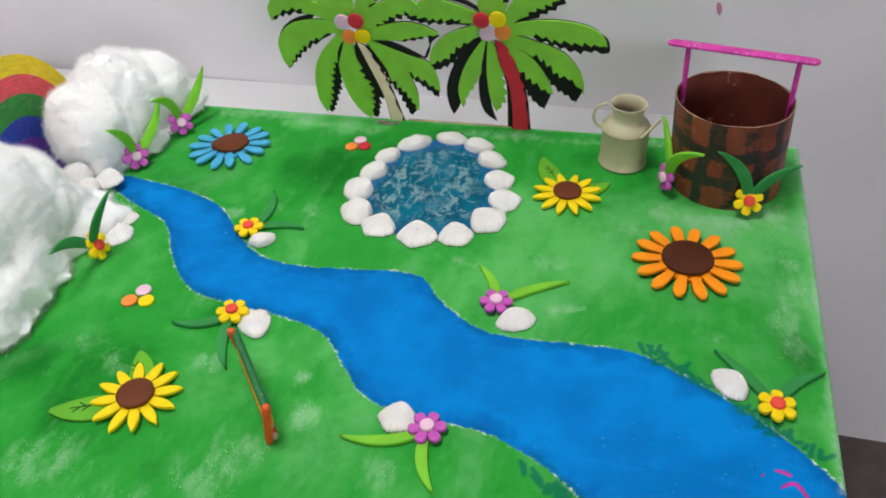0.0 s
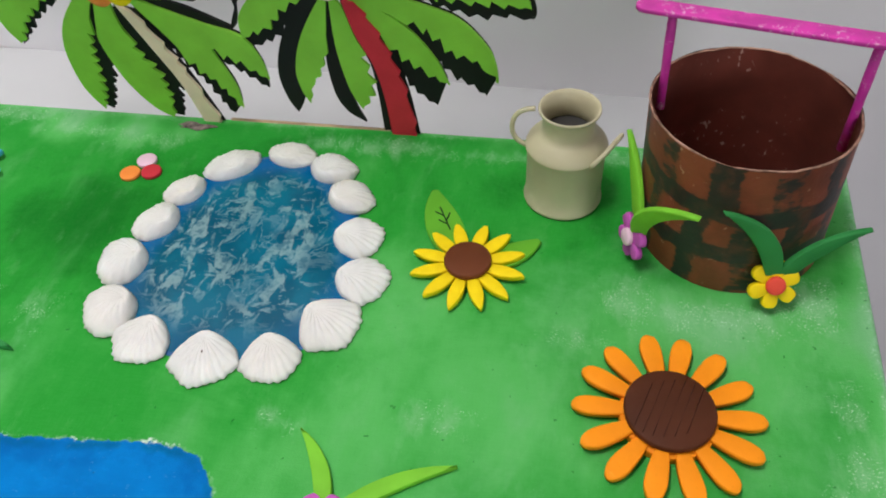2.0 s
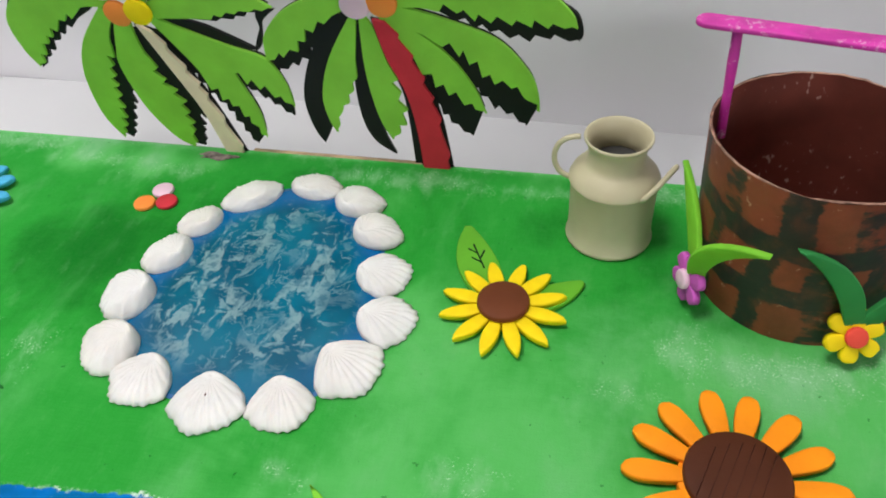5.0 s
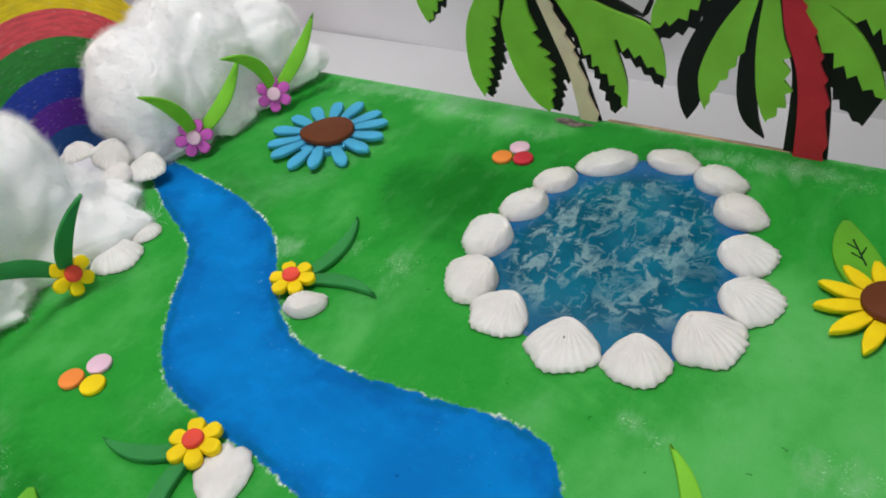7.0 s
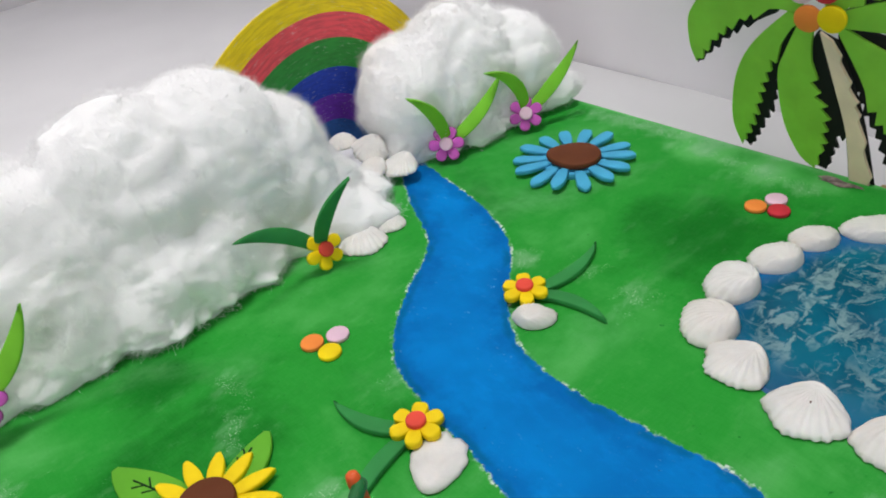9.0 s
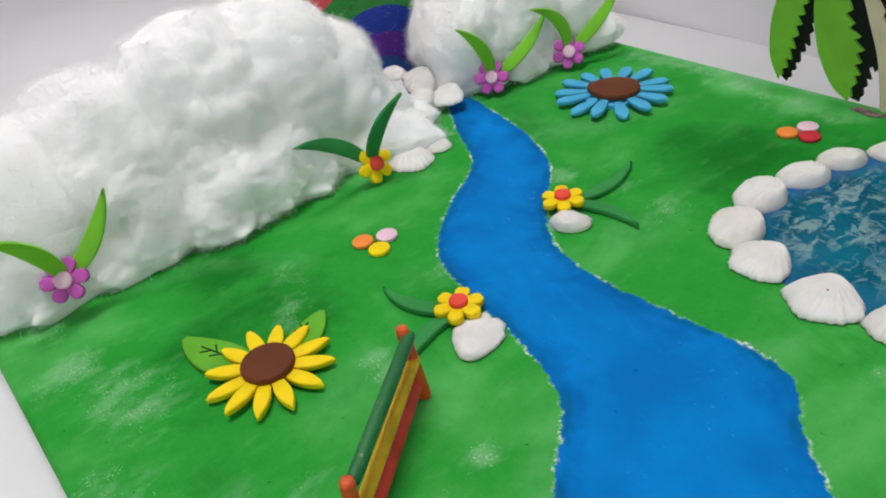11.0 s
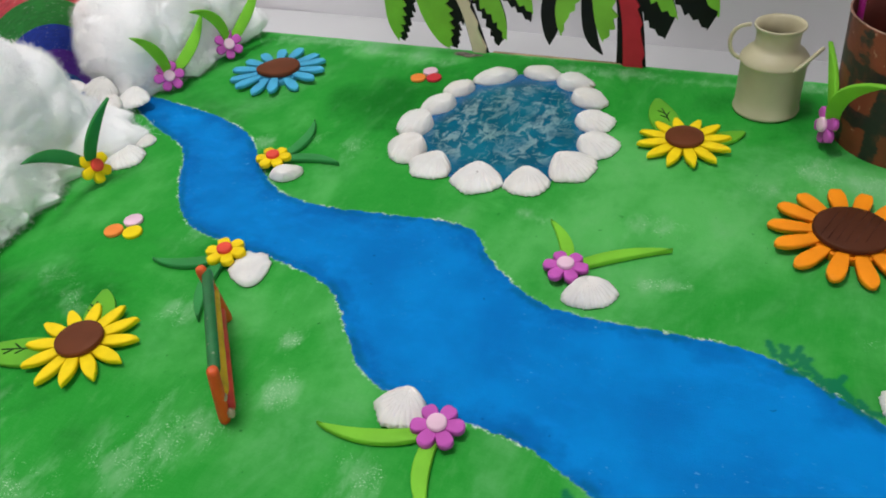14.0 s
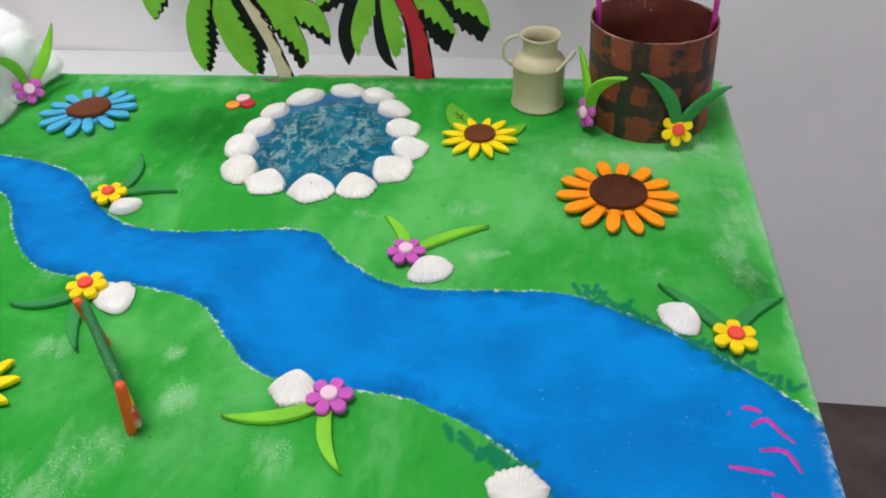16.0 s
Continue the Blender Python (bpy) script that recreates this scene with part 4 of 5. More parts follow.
class Palm:
    """A tree of craft foam in two layers, black below and green above; points in millimetres, x along the wall, y up, from its foot."""

    def __init__(self, x, label):
        self.ob = thing("palm_tree", x, 0.006, -0.001, label, "palm tree", "foam palms")
        self.k = 0

    def lay(self, name, pts, mat, z, h):
        ob = part(name, sheet(counter_clockwise(pts), h), mat, self.ob, smooth=False)
        ob.matrix_basis = LEAN @ pose(0, 0, z)
        return ob

    def frond(self, smooth, jag, black=None, bare=0.3, pitch=0.0072, depth=0.0042):
        """A green frond: its smooth edge from root to tip, its cut edge from tip to root; black: the cut edge of its backing."""
        self.k += 1
        a, b = spline(mm(smooth), 6), spline(mm(jag), 8)
        self.lay("frond", [tuple(p) for p in a[:-1]] + toothed(b, a, pitch, depth, self.k, bare), M_PALM, 0.0020 + 0.00007 * self.k, 0.0018)
        if black:
            c = spline(mm(black), 8)
            mid = sum(a, Vector((0, 0))) / len(a)
            inset = [tuple(mid + (p - mid) * 0.97) for p in a[:-1]]
            self.lay("frond_backing", inset + toothed(c, a, pitch, depth * 0.8, self.k + 40, 0.25), M_BLACK, 0.0002 + 0.00007 * self.k, 0.0017)

    def black(self, one, two):
        """A plain black blade between two edges."""
        self.k += 1
        self.lay("black_blade", [tuple(p) for p in spline(mm(one), 6)] + [tuple(p) for p in spline(mm(two), 6)][1:-1], M_BLACK, 0.0003 + 0.00007 * self.k, 0.0019)

    def trunk(self, left, right, mat):
        a, b = spline(mm(left), 8), spline(mm(right), 8)
        cut = []
        for i, p in enumerate(b):
            w = (i / (len(b) - 1) * 6.5) % 1.0
            cut.append((p.x + 0.0027 * w ** 1.6 - 0.0007, p.y))
        self.lay("trunk", [tuple(p) for p in a] + list(reversed(cut)), mat, 0.0042, 0.0020)
        wide = [(p.x - 0.0014, p.y) for p in a] + [(p.x + 0.0018, p.y) for p in reversed(b)]
        self.lay("trunk_backing", wide, M_BLACK, 0.0034, 0.0006)

    def coconuts(self, places):
        for (x, y), mat in zip(mm(places), (M_PINK, M_RED, M_ORG, M_YEL)):
            o = part("coconut", pad(round_outline(0.0072, 28), 0.0022, 0.0005), mat, self.ob)
            o.matrix_basis = LEAN @ pose(x, y, 0.0066 + (0.0016 if mat in (M_RED, M_YEL) else 0.0))


tree = Palm(-0.1285, "green and black foam palm tree with cream trunk")
tree.frond([(-60, 113), (-55, 135), (-42, 162)], [(-42, 162), (-27, 144), (-25, 121), (-25, 109)])
tree.frond([(-27, 111), (-19, 135), (4, 156)], [(4, 156), (-4, 135), (-13, 121), (-21, 106)], [(8, 150), (-1, 133), (-11, 119), (-19, 106)])
tree.frond([(-40, 112), (-60, 128), (-77, 140), (-96, 132), (-105, 120), (-104, 107)], [(-104, 107), (-93, 117), (-78, 120), (-65, 116), (-42, 106)], [(-104, 106), (-93, 112), (-78, 115), (-64, 113)], 0.4)
tree.black([(-60, 115), (-80, 110), (-95, 100), (-104.5, 85)], [(-104.5, 85), (-95, 97), (-81, 106), (-65, 110)])
tree.frond([(-40, 110), (-67, 109.5), (-89, 103), (-103, 87), (-104, 68), (-100, 56)], [(-100, 56), (-82, 79), (-65, 91), (-52, 97), (-35, 96)], [(-100.5, 54), (-80, 75), (-63, 87), (-51, 94)])
tree.frond([(-44, 97), (-64, 75), (-74.5, 52), (-77, 23), (-71, 5)], [(-71, 5), (-65, 21), (-60, 39), (-55, 59), (-43, 86), (-33, 94)], [(-66.5, 4), (-59.5, 21), (-52, 39), (-48.5, 59), (-39.5, 86)])
tree.black([(-29, 87), (-33, 75), (-29, 58), (-20, 40), (-12, 24)], [(-12, 24), (-9, 34), (-17, 55), (-25, 81)])
tree.frond([(-38, 92), (-45, 74), (-49, 59), (-45.5, 31), (-36, 10), (-26, 2)], [(-26, 2), (-22, 20), (-22, 38), (-28, 54), (-31, 76), (-30, 92)], [(-20, 2), (-16, 19), (-14, 38), (-21, 52), (-26, 77)])
tree.frond([(-20, 94), (-4, 82), (14, 69), (20, 50), (24, 31), (23, 14)], [(23, 14), (14, 33), (7.5, 41), (1.4, 51), (-5, 66), (-16, 86)], [(15, 7), (9.5, 21), (5, 34), (-1, 44), (-9, 61), (-17.5, 80)], 0.45)
tree.black([(-13, 93.5), (7, 89), (20, 83), (35, 74.5)], [(35, 74.5), (19, 78), (2, 85), (-13, 90)])
tree.black([(33, 73), (36.5, 82), (43, 93), (50, 99)], [(50, 99), (40, 97), (40, 85), (37, 76)])
tree.frond([(-22, 96), (-10, 90), (2, 84.5), (20, 77), (38, 70), (45, 54), (46, 39)], [(46, 39), (38, 46.5), (29, 53), (20, 58), (12.5, 66.5), (-14, 84)], [(43.5, 31), (35, 39), (26, 47), (17, 53), (11, 66)], 0.45)
tree.frond([(-22, 98), (-2, 107), (20, 111.5), (38, 108), (50, 101)], [(50, 101), (37, 99), (27, 97), (13, 94), (3, 93), (-20, 92)], [(46, 99.5), (32, 95), (17, 91.5), (5, 91.5)], 0.45, 0.007, 0.0022)
tree.frond([(-26, 106), (-10, 124), (10, 134), (24, 137), (36, 126)], [(36, 126), (26, 124), (12, 118), (-4, 109), (-22, 98)], [(36, 121), (26, 119), (12, 113), (-3, 105)], 0.2)
tree.trunk([(-26, 89), (-17, 60), (-9, 32), (-5, 0)], [(-19, 85), (-9, 60), (-2, 38), (6, 0)], M_CREAM)
tree.coconuts(((-35.5, 111.5), (-22.3, 114), (-31.5, 96.5), (-18.6, 99)))

tree = Palm(-0.0035, "green and black foam palm tree with red trunk")
tree.frond([(-36, 118), (-40, 137), (-26, 158)], [(-26, 158), (-20, 141), (-17, 128), (-20, 116)])
tree.black([(-22, 124), (-19, 137), (-13, 150)], [(-13, 150), (-8.5, 145), (-14.5, 134), (-18, 122)])
tree.frond([(-22, 116), (-5, 141), (32, 158)], [(32, 158), (24, 137), (7, 129), (-10, 116), (-19, 108)], [(38, 154), (29, 133), (10, 122), (-7, 113)])
tree.black([(-36, 122), (-48, 129), (-62, 134), (-80, 137)], [(-80, 137), (-62, 138), (-48, 133), (-36, 125)])
tree.frond([(-30, 118), (-46, 126), (-62, 132), (-79, 136), (-93, 130), (-103, 121)], [(-103, 121), (-86, 116), (-70, 116.5), (-54, 116), (-32, 109)], [(-103, 114), (-86, 110.5), (-70, 111), (-50, 110.5)], 0.25)
tree.black([(-40, 103), (-53, 90), (-66.5, 65), (-73, 43), (-72, 23), (-68, 12)], [(-68, 12), (-61, 26), (-59, 46), (-53, 65.5), (-36, 97)])
tree.frond([(-32, 116), (-55, 107.5), (-72, 98), (-84, 84), (-86.5, 68)], [(-86.5, 68), (-79, 73), (-69, 77), (-61, 87), (-51, 95), (-34, 104)], [(-82, 62), (-70, 68), (-61, 76), (-49, 90)], 0.25)
tree.frond([(-34, 103), (-52, 74), (-61, 49), (-61, 32), (-58, 22)], [(-58, 22), (-54, 36), (-47, 47), (-41, 63), (-34, 97)], None, 0.4, 0.008, 0.0022)
tree.black([(-36, 99), (-39.5, 74), (-42.5, 53), (-42, 30), (-37, 16), (-27, 7.5)], [(-27, 7.5), (-31, 22), (-33, 42), (-33.5, 63), (-31, 98)])
tree.black([(-27, 97), (-25, 74), (-18, 56), (-16.5, 34), (-16.8, 0)], [(-16.8, 0), (-9, 0), (-10, 34), (-16, 64), (-23, 93)])
tree.frond([(-32, 103), (-34.5, 69), (-33, 42), (-30, 28), (-26.5, 20)], [(-26.5, 20), (-21, 30), (-17.5, 38), (-19, 52), (-21, 64), (-26, 92)], None, 0.35, 0.009, 0.004)
tree.frond([(-24, 103), (-5, 91), (9, 78), (20, 60), (25.5, 43)], [(25.5, 43), (13, 52.5), (4, 59.5), (-2, 66), (-8, 76), (-22, 97)], [(17.5, 25.5), (7, 35), (0, 47), (-5, 56), (-7, 66), (-12.5, 81), (-18, 91)], 0.4, 0.008)
tree.frond([(-24, 107), (-5, 103), (11, 98), (33, 88.5), (47, 71.5), (51.5, 59), (52.5, 47)], [(52.5, 47), (41.5, 61), (29, 66.5), (15.5, 80.5), (-5.5, 91.5), (-22, 99)], [(45.5, 35), (39, 42), (28, 50), (17, 63), (6, 78), (-5.5, 90)], 0.3, 0.008)
tree.black([(63, 108), (69, 103), (71.5, 94), (70.5, 90)], [(70.5, 90), (68, 95), (66, 100)])
tree.frond([(-24, 110), (-2, 117.5), (28, 120), (54, 115), (66, 105), (69, 97)], [(69, 97), (59, 98.5), (42, 99), (24, 101), (11, 105), (-20, 104)], [(70, 89), (59, 91), (46, 89.5), (28, 93.5), (10, 101), (-10, 104.5)], 0.25, 0.008)
tree.trunk([(-25.5, 98), (-22, 77), (-15, 56), (-12, 32), (-11.2, 0)], [(-19, 97), (-10.5, 80), (-4, 59), (0.5, 38), (3.6, 0)], M_RED)
tree.coconuts(((-31.8, 107), (-36.4, 120.5), (-18.8, 108.5), (-22.6, 122)))
blot = [(0.011 * math.cos(a) * (1 + 0.22 * math.sin(3 * a + 1) + 0.12 * math.sin(7 * a)), 0.0034 * math.sin(a) * (1 + 0.3 * math.sin(4 * a))) for a in (2 * math.pi * i / 40 for i in range(40))]
bm = pad(blot, 0.0004, 0.0002)
ob = tagged(part("glue_smear", bm, M_TRUNK_STAIN, None), "grey dried glue smear at the palm's foot", "glue smear")
ob.location = (-0.1375, -0.0062, 0.0003)


# ---- fence of painted sticks ----
def rod(a, b, r=0.0027):
    a, b = Vector(a), Vector(b)
    d = (b - a).normalized() * r
    return tube(bmesh.new(), [a, a + d * 0.15, a + d, b - d, b - d * 0.15, b], [r * 0.5, r * 0.85, r, r, r * 0.85, r * 0.5], 12)


fence = thing("stick_fence", -0.1300, -0.3510, 0.0, "little fence of painted orange, green, yellow and red sticks", "fence")
A, B, S = Vector((-0.0220, 0.0272, 0)), Vector((0.0218, -0.0268, 0)), Vector((0.0019, 0.0015, 0))
for e, lean in ((A, 0.0), (B, 0.0024)):
    part("post", rod(e + (Vector((0.0045, 0.0015, 0)) if e is A else Vector((-lean, 0, 0))), e + Vector((lean, 0, 0.036))), M_STICKO, fence, "orange painted stick post")
for mt, z0, z1 in ((M_STICKG, 0.0315, 0.0310), (M_STICKY, 0.0195, 0.0175), (M_STICKR, 0.0085, 0.0060)):
    part("rail", rod(A * 1.04 + S + Vector((0, 0, z0)), B * 0.97 + S * 0.7 + Vector((0, 0, z1))), mt, fence)

M_GLUE = make_plain("dried_glue", (0.48, 0.36, 0.24, 1), 0.35, 150, 0.15, 0.4)
for e, hs in ((A, (0.019, 0.0085)), (B, (0.0165, 0.006))):
    for k, z in enumerate(hs):
        bm = bmesh.new()
        bmesh.ops.create_icosphere(bm, subdivisions=2, radius=0.0021, matrix=Matrix.Translation(e + S * 0.6 + Vector((0.0006 * k, 0, z))) @ Matrix.Diagonal((1.0, 0.8, 1.2 + 0.3 * k, 1)))
        for w in bm.verts:
            w.co += Vector((1, 1, 1)) * 0.0005 * noise.noise(w.co * 900)
        part("glue_blob", bm, M_GLUE, fence, "whitish dried glue")


# ---- churn ----
churn = thing("milk_churn", 0.0880, -0.0415, 0.0003, "cream enamel milk churn with loop handle", "milk churn")
body = lathe(bmesh.new(), [(0.955 * r, z) for r, z in ((0, 0), (0.0203, 0), (0.0214, 0.0007), (0.0218, 0.0018), (0.0215, 0.0030), (0.0209, 0.0040), (0.0207, 0.012), (0.0209, 0.0335), (0.0215, 0.0346), (0.0220, 0.0352), (0.0219, 0.0360), (0.0210, 0.0380), (0.0186, 0.0408), (0.0156, 0.0430), (0.0143, 0.0440), (0.0138, 0.0462), (0.0137, 0.0505), (0.0141, 0.0540), (0.0150, 0.0558), (0.0159, 0.0568), (0.0162, 0.0577), (0.0159, 0.0585), (0.0151, 0.0583), (0.0142, 0.0566), (0.0129, 0.0540), (0.0124, 0.0490), (0.0125, 0.0445), (0.0150, 0.0410), (0.0180, 0.0370))], 64)
part("churn_body", body, M_TIN, churn)
# disc plugging the neck; the hollow's shade is put into its colour
part("dark_inside", lathe(bmesh.new(), [(0, 0.0430), (0.0115, 0.0430), (0.0124, 0.0440)], 40), M_CHURN_SHADE, churn, "dark hollow inside")
part("handle", tube(bmesh.new(), [(-0.0152 - 0.0128 * math.sin(s) ** 0.7, -0.001, 0.0462 + 0.0108 * math.cos(s) - 0.0006 * s) for s in (0.05 + 2.85 * i / 20 for i in range(21))], 0.0013, 10), M_TIN, churn, "cream wire loop handle")
part("arm", tube(bmesh.new(), [(0.0121, -0.0166, 0.0352), (0.0137, -0.0166, 0.0368), (0.0190, -0.0120, 0.0406), (0.0262, -0.0030, 0.0455), (0.0268, -0.0022, 0.0458)], [0.0010, 0.0013, 0.0013, 0.0013, 0.0008], 10), M_TIN, churn, "cream wire handle standing off")

# ---- well ----
well = thing("well", 0.1725, -0.0542, 0.0003, "brown painted card well with black strokes and pink stick frame", "well")
R, HW = 0.0456, 0.0775
th, zz = np.meshgrid(np.linspace(0, 2 * np.pi, 181), np.linspace(0, HW, 60))
rr = R + 0.0005 * np.sin(3 * th + 1) + 0.0003 * np.sin(7 * th) * zz / HW
rr = rr * (1 - 0.013 * zz / HW)
LEFT = -0.0049 * zz / HW
BACK = -0.0026 * zz / HW
me = grid_mesh("outer_face", rr * np.cos(th) + LEFT, rr * np.sin(th) + BACK, zz)
ink = np.zeros(th.shape)
deg = np.degrees(th) % 360
for level, sway, lap in ((0.0240, 3.0, 0.0), (0.0500, 2.0, 1.0)):
    ink = np.maximum(ink, np.clip(1.7 - np.abs(zz - level - 0.0016 * np.sin(sway * th + lap)) / 0.0042, 0, 1))
for z0, z1, first, step in ((0.0, 0.0240, 10, 33), (0.0240, 0.0500, 26, 30), (0.0500, HW, 3, 31)):
    for k in range(12):
        a = first + step * k + 5 * math.sin(7 * k + z0 * 900)
        half = 0.0030 + 0.0016 * math.sin(5 * k + z0 * 500)
        off = np.abs((deg - a - 1.5 * np.sin(zz * 160) + 180) % 360 - 180) * np.pi / 180 * R
        ink = np.maximum(ink, np.where((zz >= z0) & (zz <= z1), np.clip(1.0 - (off - half) / 0.004, 0, 0.72 + 0.2 * math.sin(3 * k + 300 * z0)), 0))
add_attr(me, "ink", ink)
me.materials.append(M_BARK)
new("outer_face", me).parent = well
me = grid_mesh("inner_face", (rr[:, ::-1] - 0.0008) * np.cos(th[:, ::-1]) + LEFT, (rr[:, ::-1] - 0.0008) * np.sin(th[:, ::-1]) + BACK, zz)
me.materials.append(M_INSIDE)
tagged(new("inner_face", me), "maroon painted inside").parent = well
RT = R * 0.987
rim = part("rim", lathe(bmesh.new(), [(RT + 0.0002, HW - 0.0003), (RT, HW + 0.0001), (RT - 0.0004, HW + 0.0002), (RT - 0.0007, HW + 0.0001), (RT - 0.0010, HW - 0.0003)], 96), M_RIM, well)
for w in rim.data.vertices:
    w.co.z += 0.0009 * noise.noise(w.co * 60) + 0.0006 * noise.noise(w.co * 240)
rim.location = (-0.0049, -0.0026, 0)
part("bottom", lathe(bmesh.new(), [(0, 0.0006), (R - 0.0017, 0.0006)], 48), M_INSIDE, well)
barL, barR = Vector((0.1120, -0.0390, 0.1125)) - well.location, Vector((0.2210, -0.0630, 0.1130)) - well.location
axis = (barR - barL).normalized()
stick = []
for sgn, e in ((1, barR), (-1, barL)):
    for i in range(9):
        a = -math.pi / 2 + math.pi * i / 8
        stick.append((sgn * ((barR - barL).length / 2 - 0.005 + 0.005 * math.cos(a)), sgn * 0.005 * math.sin(a)))
bar = part("crossbar", pad(stick, 0.0021, 0.0005), M_MAGENTA, well, "pink painted craft stick")
bar.matrix_basis = Matrix.Translation((barL + barR) / 2) @ Vector(axis).to_track_quat("X", "Z").to_matrix().to_4x4()
for s, foot in ((0.145, 0.062), (0.875, 0.058)):
    top = barL + (barR - barL) * s
    out = Vector((top.x + 0.0049, top.y + 0.0026, 0)).normalized() * (R - 0.0046)
    low = Vector((out.x - 0.0040, out.y - 0.0020, foot))
    part("upright", tube(bmesh.new(), [low, low.lerp(top, 0.35), low.lerp(top, 0.7), top], [0.0021, 0.0019, 0.0022, 0.0020], 10), M_MAGENTA, well)


# ---- rainbow ----
rainbow = thing("paper_rainbow", -0.434, -0.150, TOP, "hand-coloured crayon paper rainbow standing behind cotton clouds", "rainbow")
rainbow.rotation_euler = (0, 0, radians(10))
bands = [(0.131, 0.114, (250, 218, 10), "yellow"), (0.114, 0.097, (240, 86, 96), "red"), (0.097, 0.077, (42, 150, 56), "green"), (0.077, 0.058, (28, 66, 184), "blue"), (0.058, 0.040, (104, 42, 176), "purple"), (0.040, 0.026, (30, 90, 170), "light_blue")]
for r1, r0, c, nm in bands:
    pts = [(r1 * math.cos(a), r1 * math.sin(a)) for a in (math.pi * i / 60 for i in range(61))] + [(r0 * math.cos(a), r0 * math.sin(a)) for a in (math.pi * (60 - i) / 60 for i in range(61))]
    o = part(nm + "_band", sheet(pts, 0.0012), crayon(nm + "_crayon", srgb(*c)), rainbow, smooth=False)
    o.matrix_basis = pose(0, 0, 0, 90, 0, 90)


# ---- cotton clouds ----
def cloud(name, centre, lumps, seed, label, fibres=9000):
    """Cotton wool: a union of soft lumps seen from the centre, roughened, with loose fibres standing off it."""
    ob = thing(name, centre[0], centre[1], centre[2], label, "cotton cloud")
    nu, nv = 420, 240
    th, ph = np.meshgrid(np.linspace(0, 2 * np.pi, nu), np.linspace(0.001, np.pi - 0.001, nv))
    span = Vector(lumps[0])
    sx, sy, sz = span
    d = np.stack([np.sin(ph) * np.cos(th) * sx, np.sin(ph) * np.sin(th) * sy, np.cos(ph) * sz], -1)
    d /= np.linalg.norm(d, axis=-1, keepdims=True)
    far = np.full(th.shape, 0.004)
    for x, y, z, rx, ry, rz in lumps[1:]:
        o = -np.array([x - centre[0], y - centre[1], z - centre[2]])
        s = np.array([rx, ry, rz])
        a = ((d / s) ** 2).sum(-1)
        b = 2 * ((d / s) * (o / s)).sum(-1)
        c = ((o / s) ** 2).sum() - 1
        disc = b * b - 4 * a * c
        far = np.maximum(far, np.where(disc > 0, (-b + np.sqrt(np.maximum(disc, 0))) / (2 * a), 0))
    for _ in range(2):
        far[:, 0] = far[:, -1]
        far[1:-1, 1:-1] = (far[1:-1, 1:-1] * 2 + far[:-2, 1:-1] + far[2:, 1:-1] + far[1:-1, :-2] + far[1:-1, 2:]) / 6
    P = d * far[..., None]
    flat = P.reshape(-1, 3)
    off = np.empty(len(flat))
    for i, q in enumerate(flat.tolist()):
        w = Vector(q)
        puff = [math.sqrt(noise.noise(w * k + Vector((seed, k, 0))) ** 2 + 0.022) - 0.24 for k in (21, 46, 95, 190)]
        off[i] = 0.006 * noise.noise(w * 15 + Vector((seed, 0, 0))) + 0.009 * puff[0] + 0.006 * puff[1] + 0.0024 * puff[2] + 0.0008 * puff[3]
        zw = q[2] + centre[2]
        low = math.exp(-((zw - 0.005) / 0.009) ** 2)
        off[i] += low * (0.006 * noise.noise(w * 70) + 0.0045 * noise.noise(w * 170)) - 0.006 * min(max((0.0055 - zw) / 0.0055, 0), 1)
    off = off.reshape(th.shape)
    off[:, -1] = off[:, 0]
    P = P + d * off[..., None]
    P[..., 2] = np.maximum(P[..., 2], TOP - centre[2] + 0.0005)
    me = grid_mesh("cotton_body", P[..., 0], P[..., 1], P[..., 2])
    me.materials.append(M_COTTON)
    new("cotton_body", me).parent = ob
    # loose fibres, combed in tufts that each lie their own way
    rng = np.random.default_rng(seed)
    tufts = fibres // 60
    cu, cv = rng.integers(1, nu - 1, tufts), rng.integers(10, nv - 14, tufts)
    way = rng.normal(0, 1, (tufts, 3)) + d[cv, cu] * 0.35
    way /= np.linalg.norm(way, axis=-1, keepdims=True)
    own = rng.integers(0, tufts, fibres)
    iu = np.clip(cu[own] + rng.normal(0, 6, fibres).astype(int), 0, nu - 1)
    iv = np.clip(cv[own] + rng.normal(0, 5, fibres).astype(int), 8, nv - 10)
    root = P[iv, iu]
    n = way[own] * 0.8 + d[iv, iu] * 0.25 + rng.normal(0, 0.45, (fibres, 3))
    n /= np.linalg.norm(n, axis=-1, keepdims=True)
    L = rng.uniform(0.0025, 0.0065, fibres)[:, None] * (1 + 0.25 * np.exp(-((root[:, 2:] + centre[2]) / 0.014) ** 2))
    side = np.cross(n, rng.normal(0, 1, (fibres, 3)))
    side /= np.linalg.norm(side, axis=-1, keepdims=True)
    curl = rng.normal(0, 0.5, (fibres, 3)) - d[iv, iu] * 0.25
    w = 0.000055
    q = [root - n * 0.001 - d[iv, iu] * 0.0004, root + n * L * 0.35 + d[iv, iu] * L * 0.10, root + n * L * 0.65 + curl * L * 0.22 + d[iv, iu] * L * 0.12, root + n * L * 0.85 + curl * L * 0.55]
    V = np.stack([q[0] - side * w, q[0] + side * w, q[1] - side * w, q[1] + side * w, q[2] - side * w, q[2] + side * w, q[3] - side * w * 0.4, q[3] + side * w * 0.4], 1).reshape(-1, 3)
    base = np.arange(fibres)[:, None] * 8
    F = np.concatenate([base + np.array([0, 1, 3, 2]), base + np.array([2, 3, 5, 4]), base + np.array([4, 5, 7, 6])])
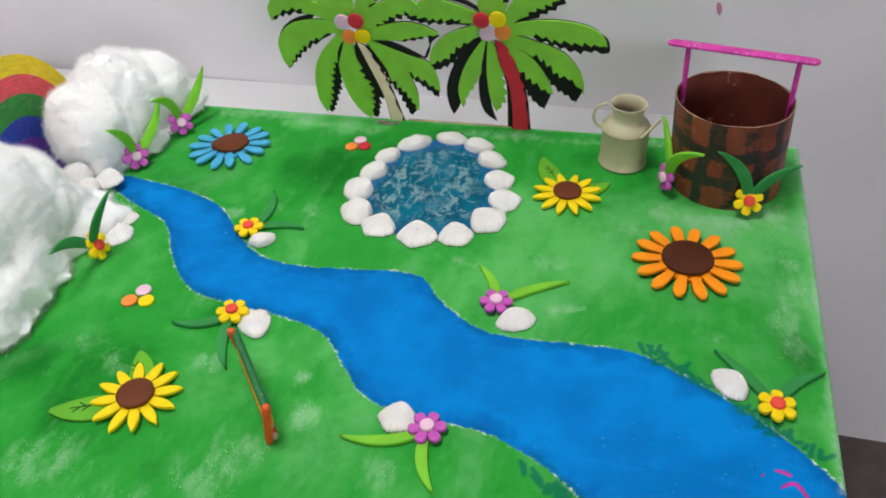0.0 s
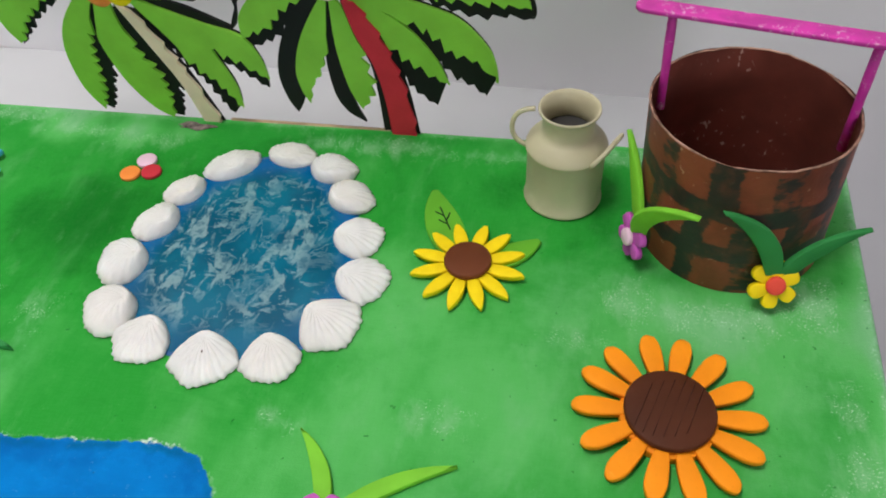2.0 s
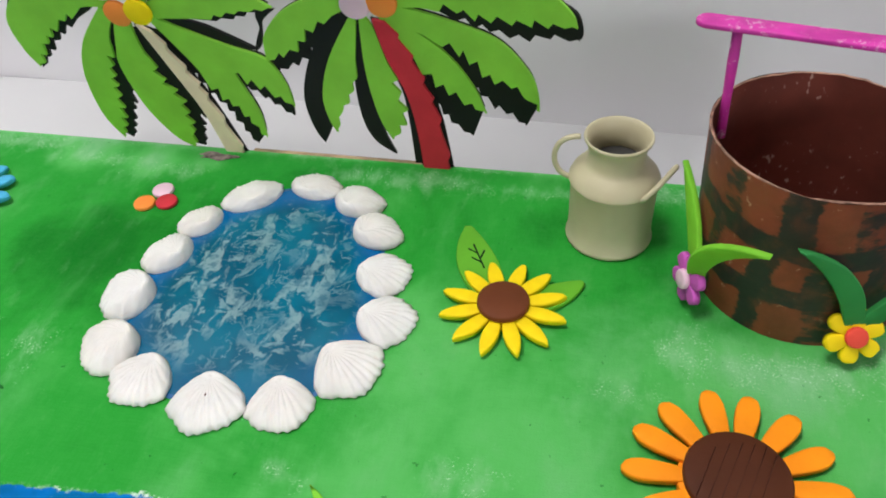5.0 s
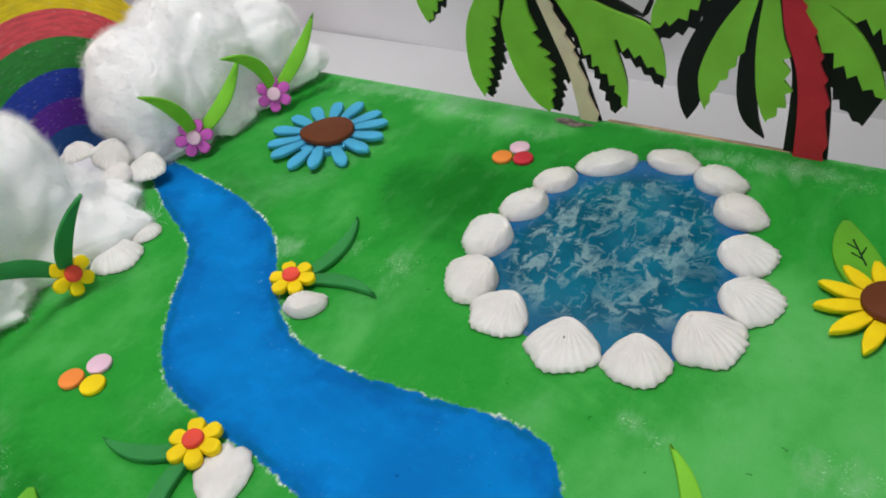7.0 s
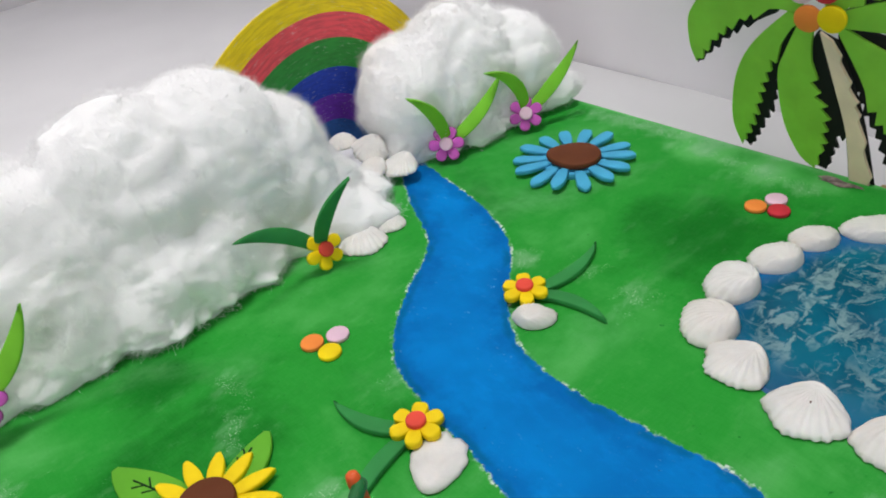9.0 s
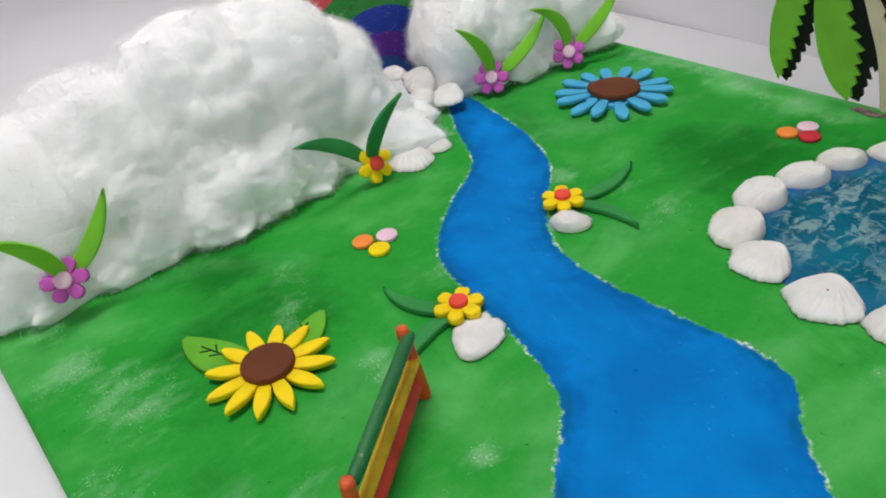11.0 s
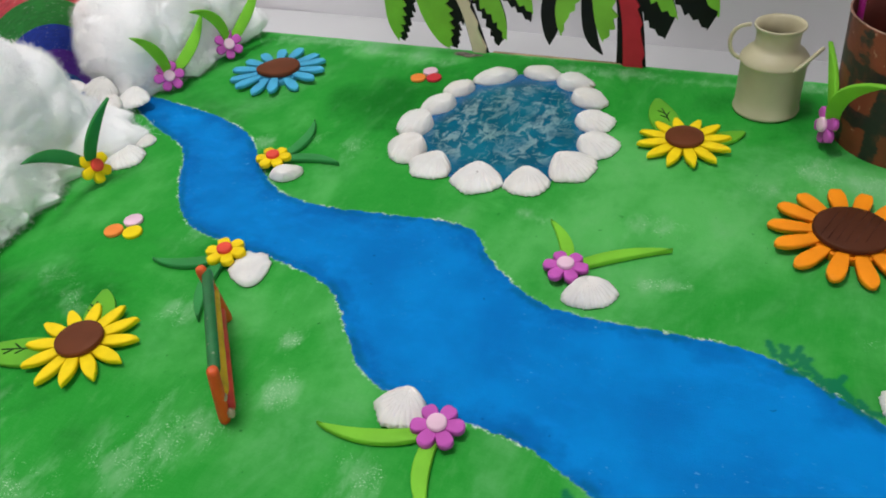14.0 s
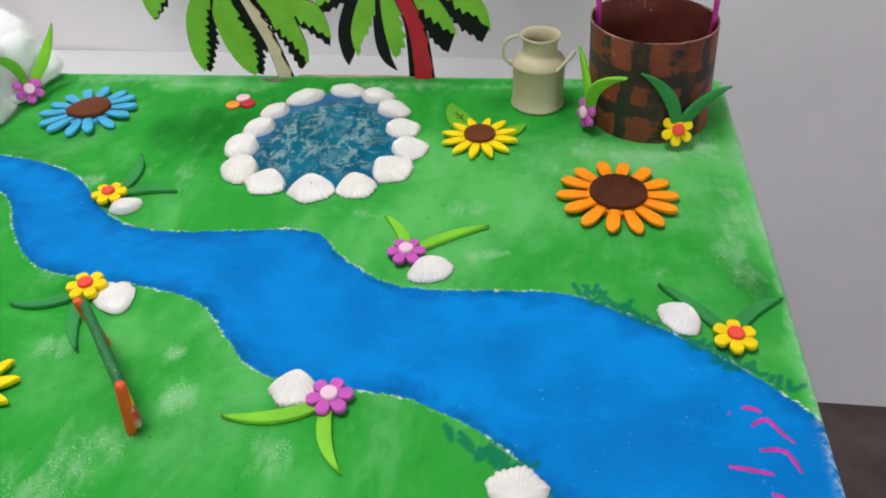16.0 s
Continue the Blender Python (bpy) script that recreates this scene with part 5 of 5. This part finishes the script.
    V[:, 2] = np.maximum(V[:, 2], TOP - centre[2] + 0.0005)
    fm = bpy.data.meshes.new("cotton_fuzz")
    fm.from_pydata(V.tolist(), [], F.tolist())
    fm.materials.append(M_FUZZ)
    tagged(new("cotton_fuzz", fm), kind="stuff").parent = ob
    return ob


cloud("cotton_cloud", (-0.377, -0.311, 0.01), [(0.9, 2.0, 0.8), (-0.382, -0.421, 0.015, 0.052, 0.055, 0.078), (-0.383, -0.361, 0.025, 0.052, 0.06, 0.072), (-0.381, -0.301, 0.035, 0.052, 0.062, 0.076), (-0.379, -0.258, 0.036, 0.048, 0.055, 0.072), (-0.377, -0.228, 0.025, 0.044, 0.046, 0.058), (-0.371, -0.200, 0.010, 0.036, 0.025, 0.036), (-0.351, -0.296, 0.008, 0.033, 0.06, 0.052), (-0.355, -0.366, 0.006, 0.027, 0.05, 0.048), (-0.343, -0.193, 0.005, 0.028, 0.017, 0.015), (-0.356, -0.176, 0.004, 0.022, 0.013, 0.013), (-0.329, -0.186, 0.002, 0.018, 0.01, 0.01), (-0.343, -0.211, 0.006, 0.026, 0.026, 0.022), (-0.347, -0.426, 0.004, 0.02, 0.018, 0.018)], 3, "large white cotton wool cloud along the board's edge", 130000)
cloud("cotton_cloud", (-0.38, -0.07, 0.012), [(1.0, 1.6, 1.0), (-0.388, -0.103, 0.032, 0.04, 0.036, 0.044), (-0.384, -0.062, 0.035, 0.042, 0.05, 0.048), (-0.372, -0.026, 0.025, 0.04, 0.034, 0.046), (-0.348, -0.011, 0.01, 0.02, 0.02, 0.016), (-0.372, -0.112, 0.008, 0.016, 0.026, 0.03), (-0.364, -0.06, 0.012, 0.02, 0.05, 0.024), (-0.366, -0.104, 0.003, 0.018, 0.028, 0.010), (-0.354, -0.060, 0.003, 0.016, 0.034, 0.009), (-0.378, -0.124, 0.004, 0.018, 0.014, 0.012)], 8, "round white cotton wool cloud beside the river's source", 75000)

# ---- magenta brush marks at the river's mouth ----
M_PLUM = paint("plum_paint", srgb(184, 38, 160))
marks = [((0.1770, -0.3488), (0.1778, -0.3494)), ((0.1841, -0.3450), (0.1890, -0.3452), (0.1932, -0.3473)), ((0.1865, -0.3561), (0.1905, -0.3530), (0.1952, -0.3523), (0.1999, -0.3596), (0.2042, -0.3648)), ((0.1873, -0.3697), (0.1986, -0.3699), (0.2031, -0.3812)), ((0.1714, -0.3796), (0.1811, -0.3808), (0.1906, -0.3826)), ((0.1871, -0.3929), (0.1925, -0.3945))]
for pts in marks:
    curve = [(p.x, p.y, 0.0002) for p in spline(pts, 6)]
    ob = tagged(part("paint_mark", tube(bmesh.new(), curve, [0.0007 + (0.0008 + 0.0005 * math.sin(2.3 * i)) * math.sin(math.pi * (i + 0.5) / len(curve)) for i in range(len(curve))], 6), M_PLUM, None), "magenta brush mark painted on the blue river", "paint mark", "brush marks")
    ob.scale = (1, 1, 0.25)

# ---- pink smudge on the wall ----
ob = tagged(part("paint_smudge", pad(leaf_outline(0.012, 0.0045, 0.06), 0.0004, 0.0001), foam("faded_pink_paint", srgb(206, 140, 176)), None), "faded pink paint smudge on the wall", "paint smudge")
ob.matrix_world = pose(0.1585, 0.0778, 0.0985, 90, 75, -2)
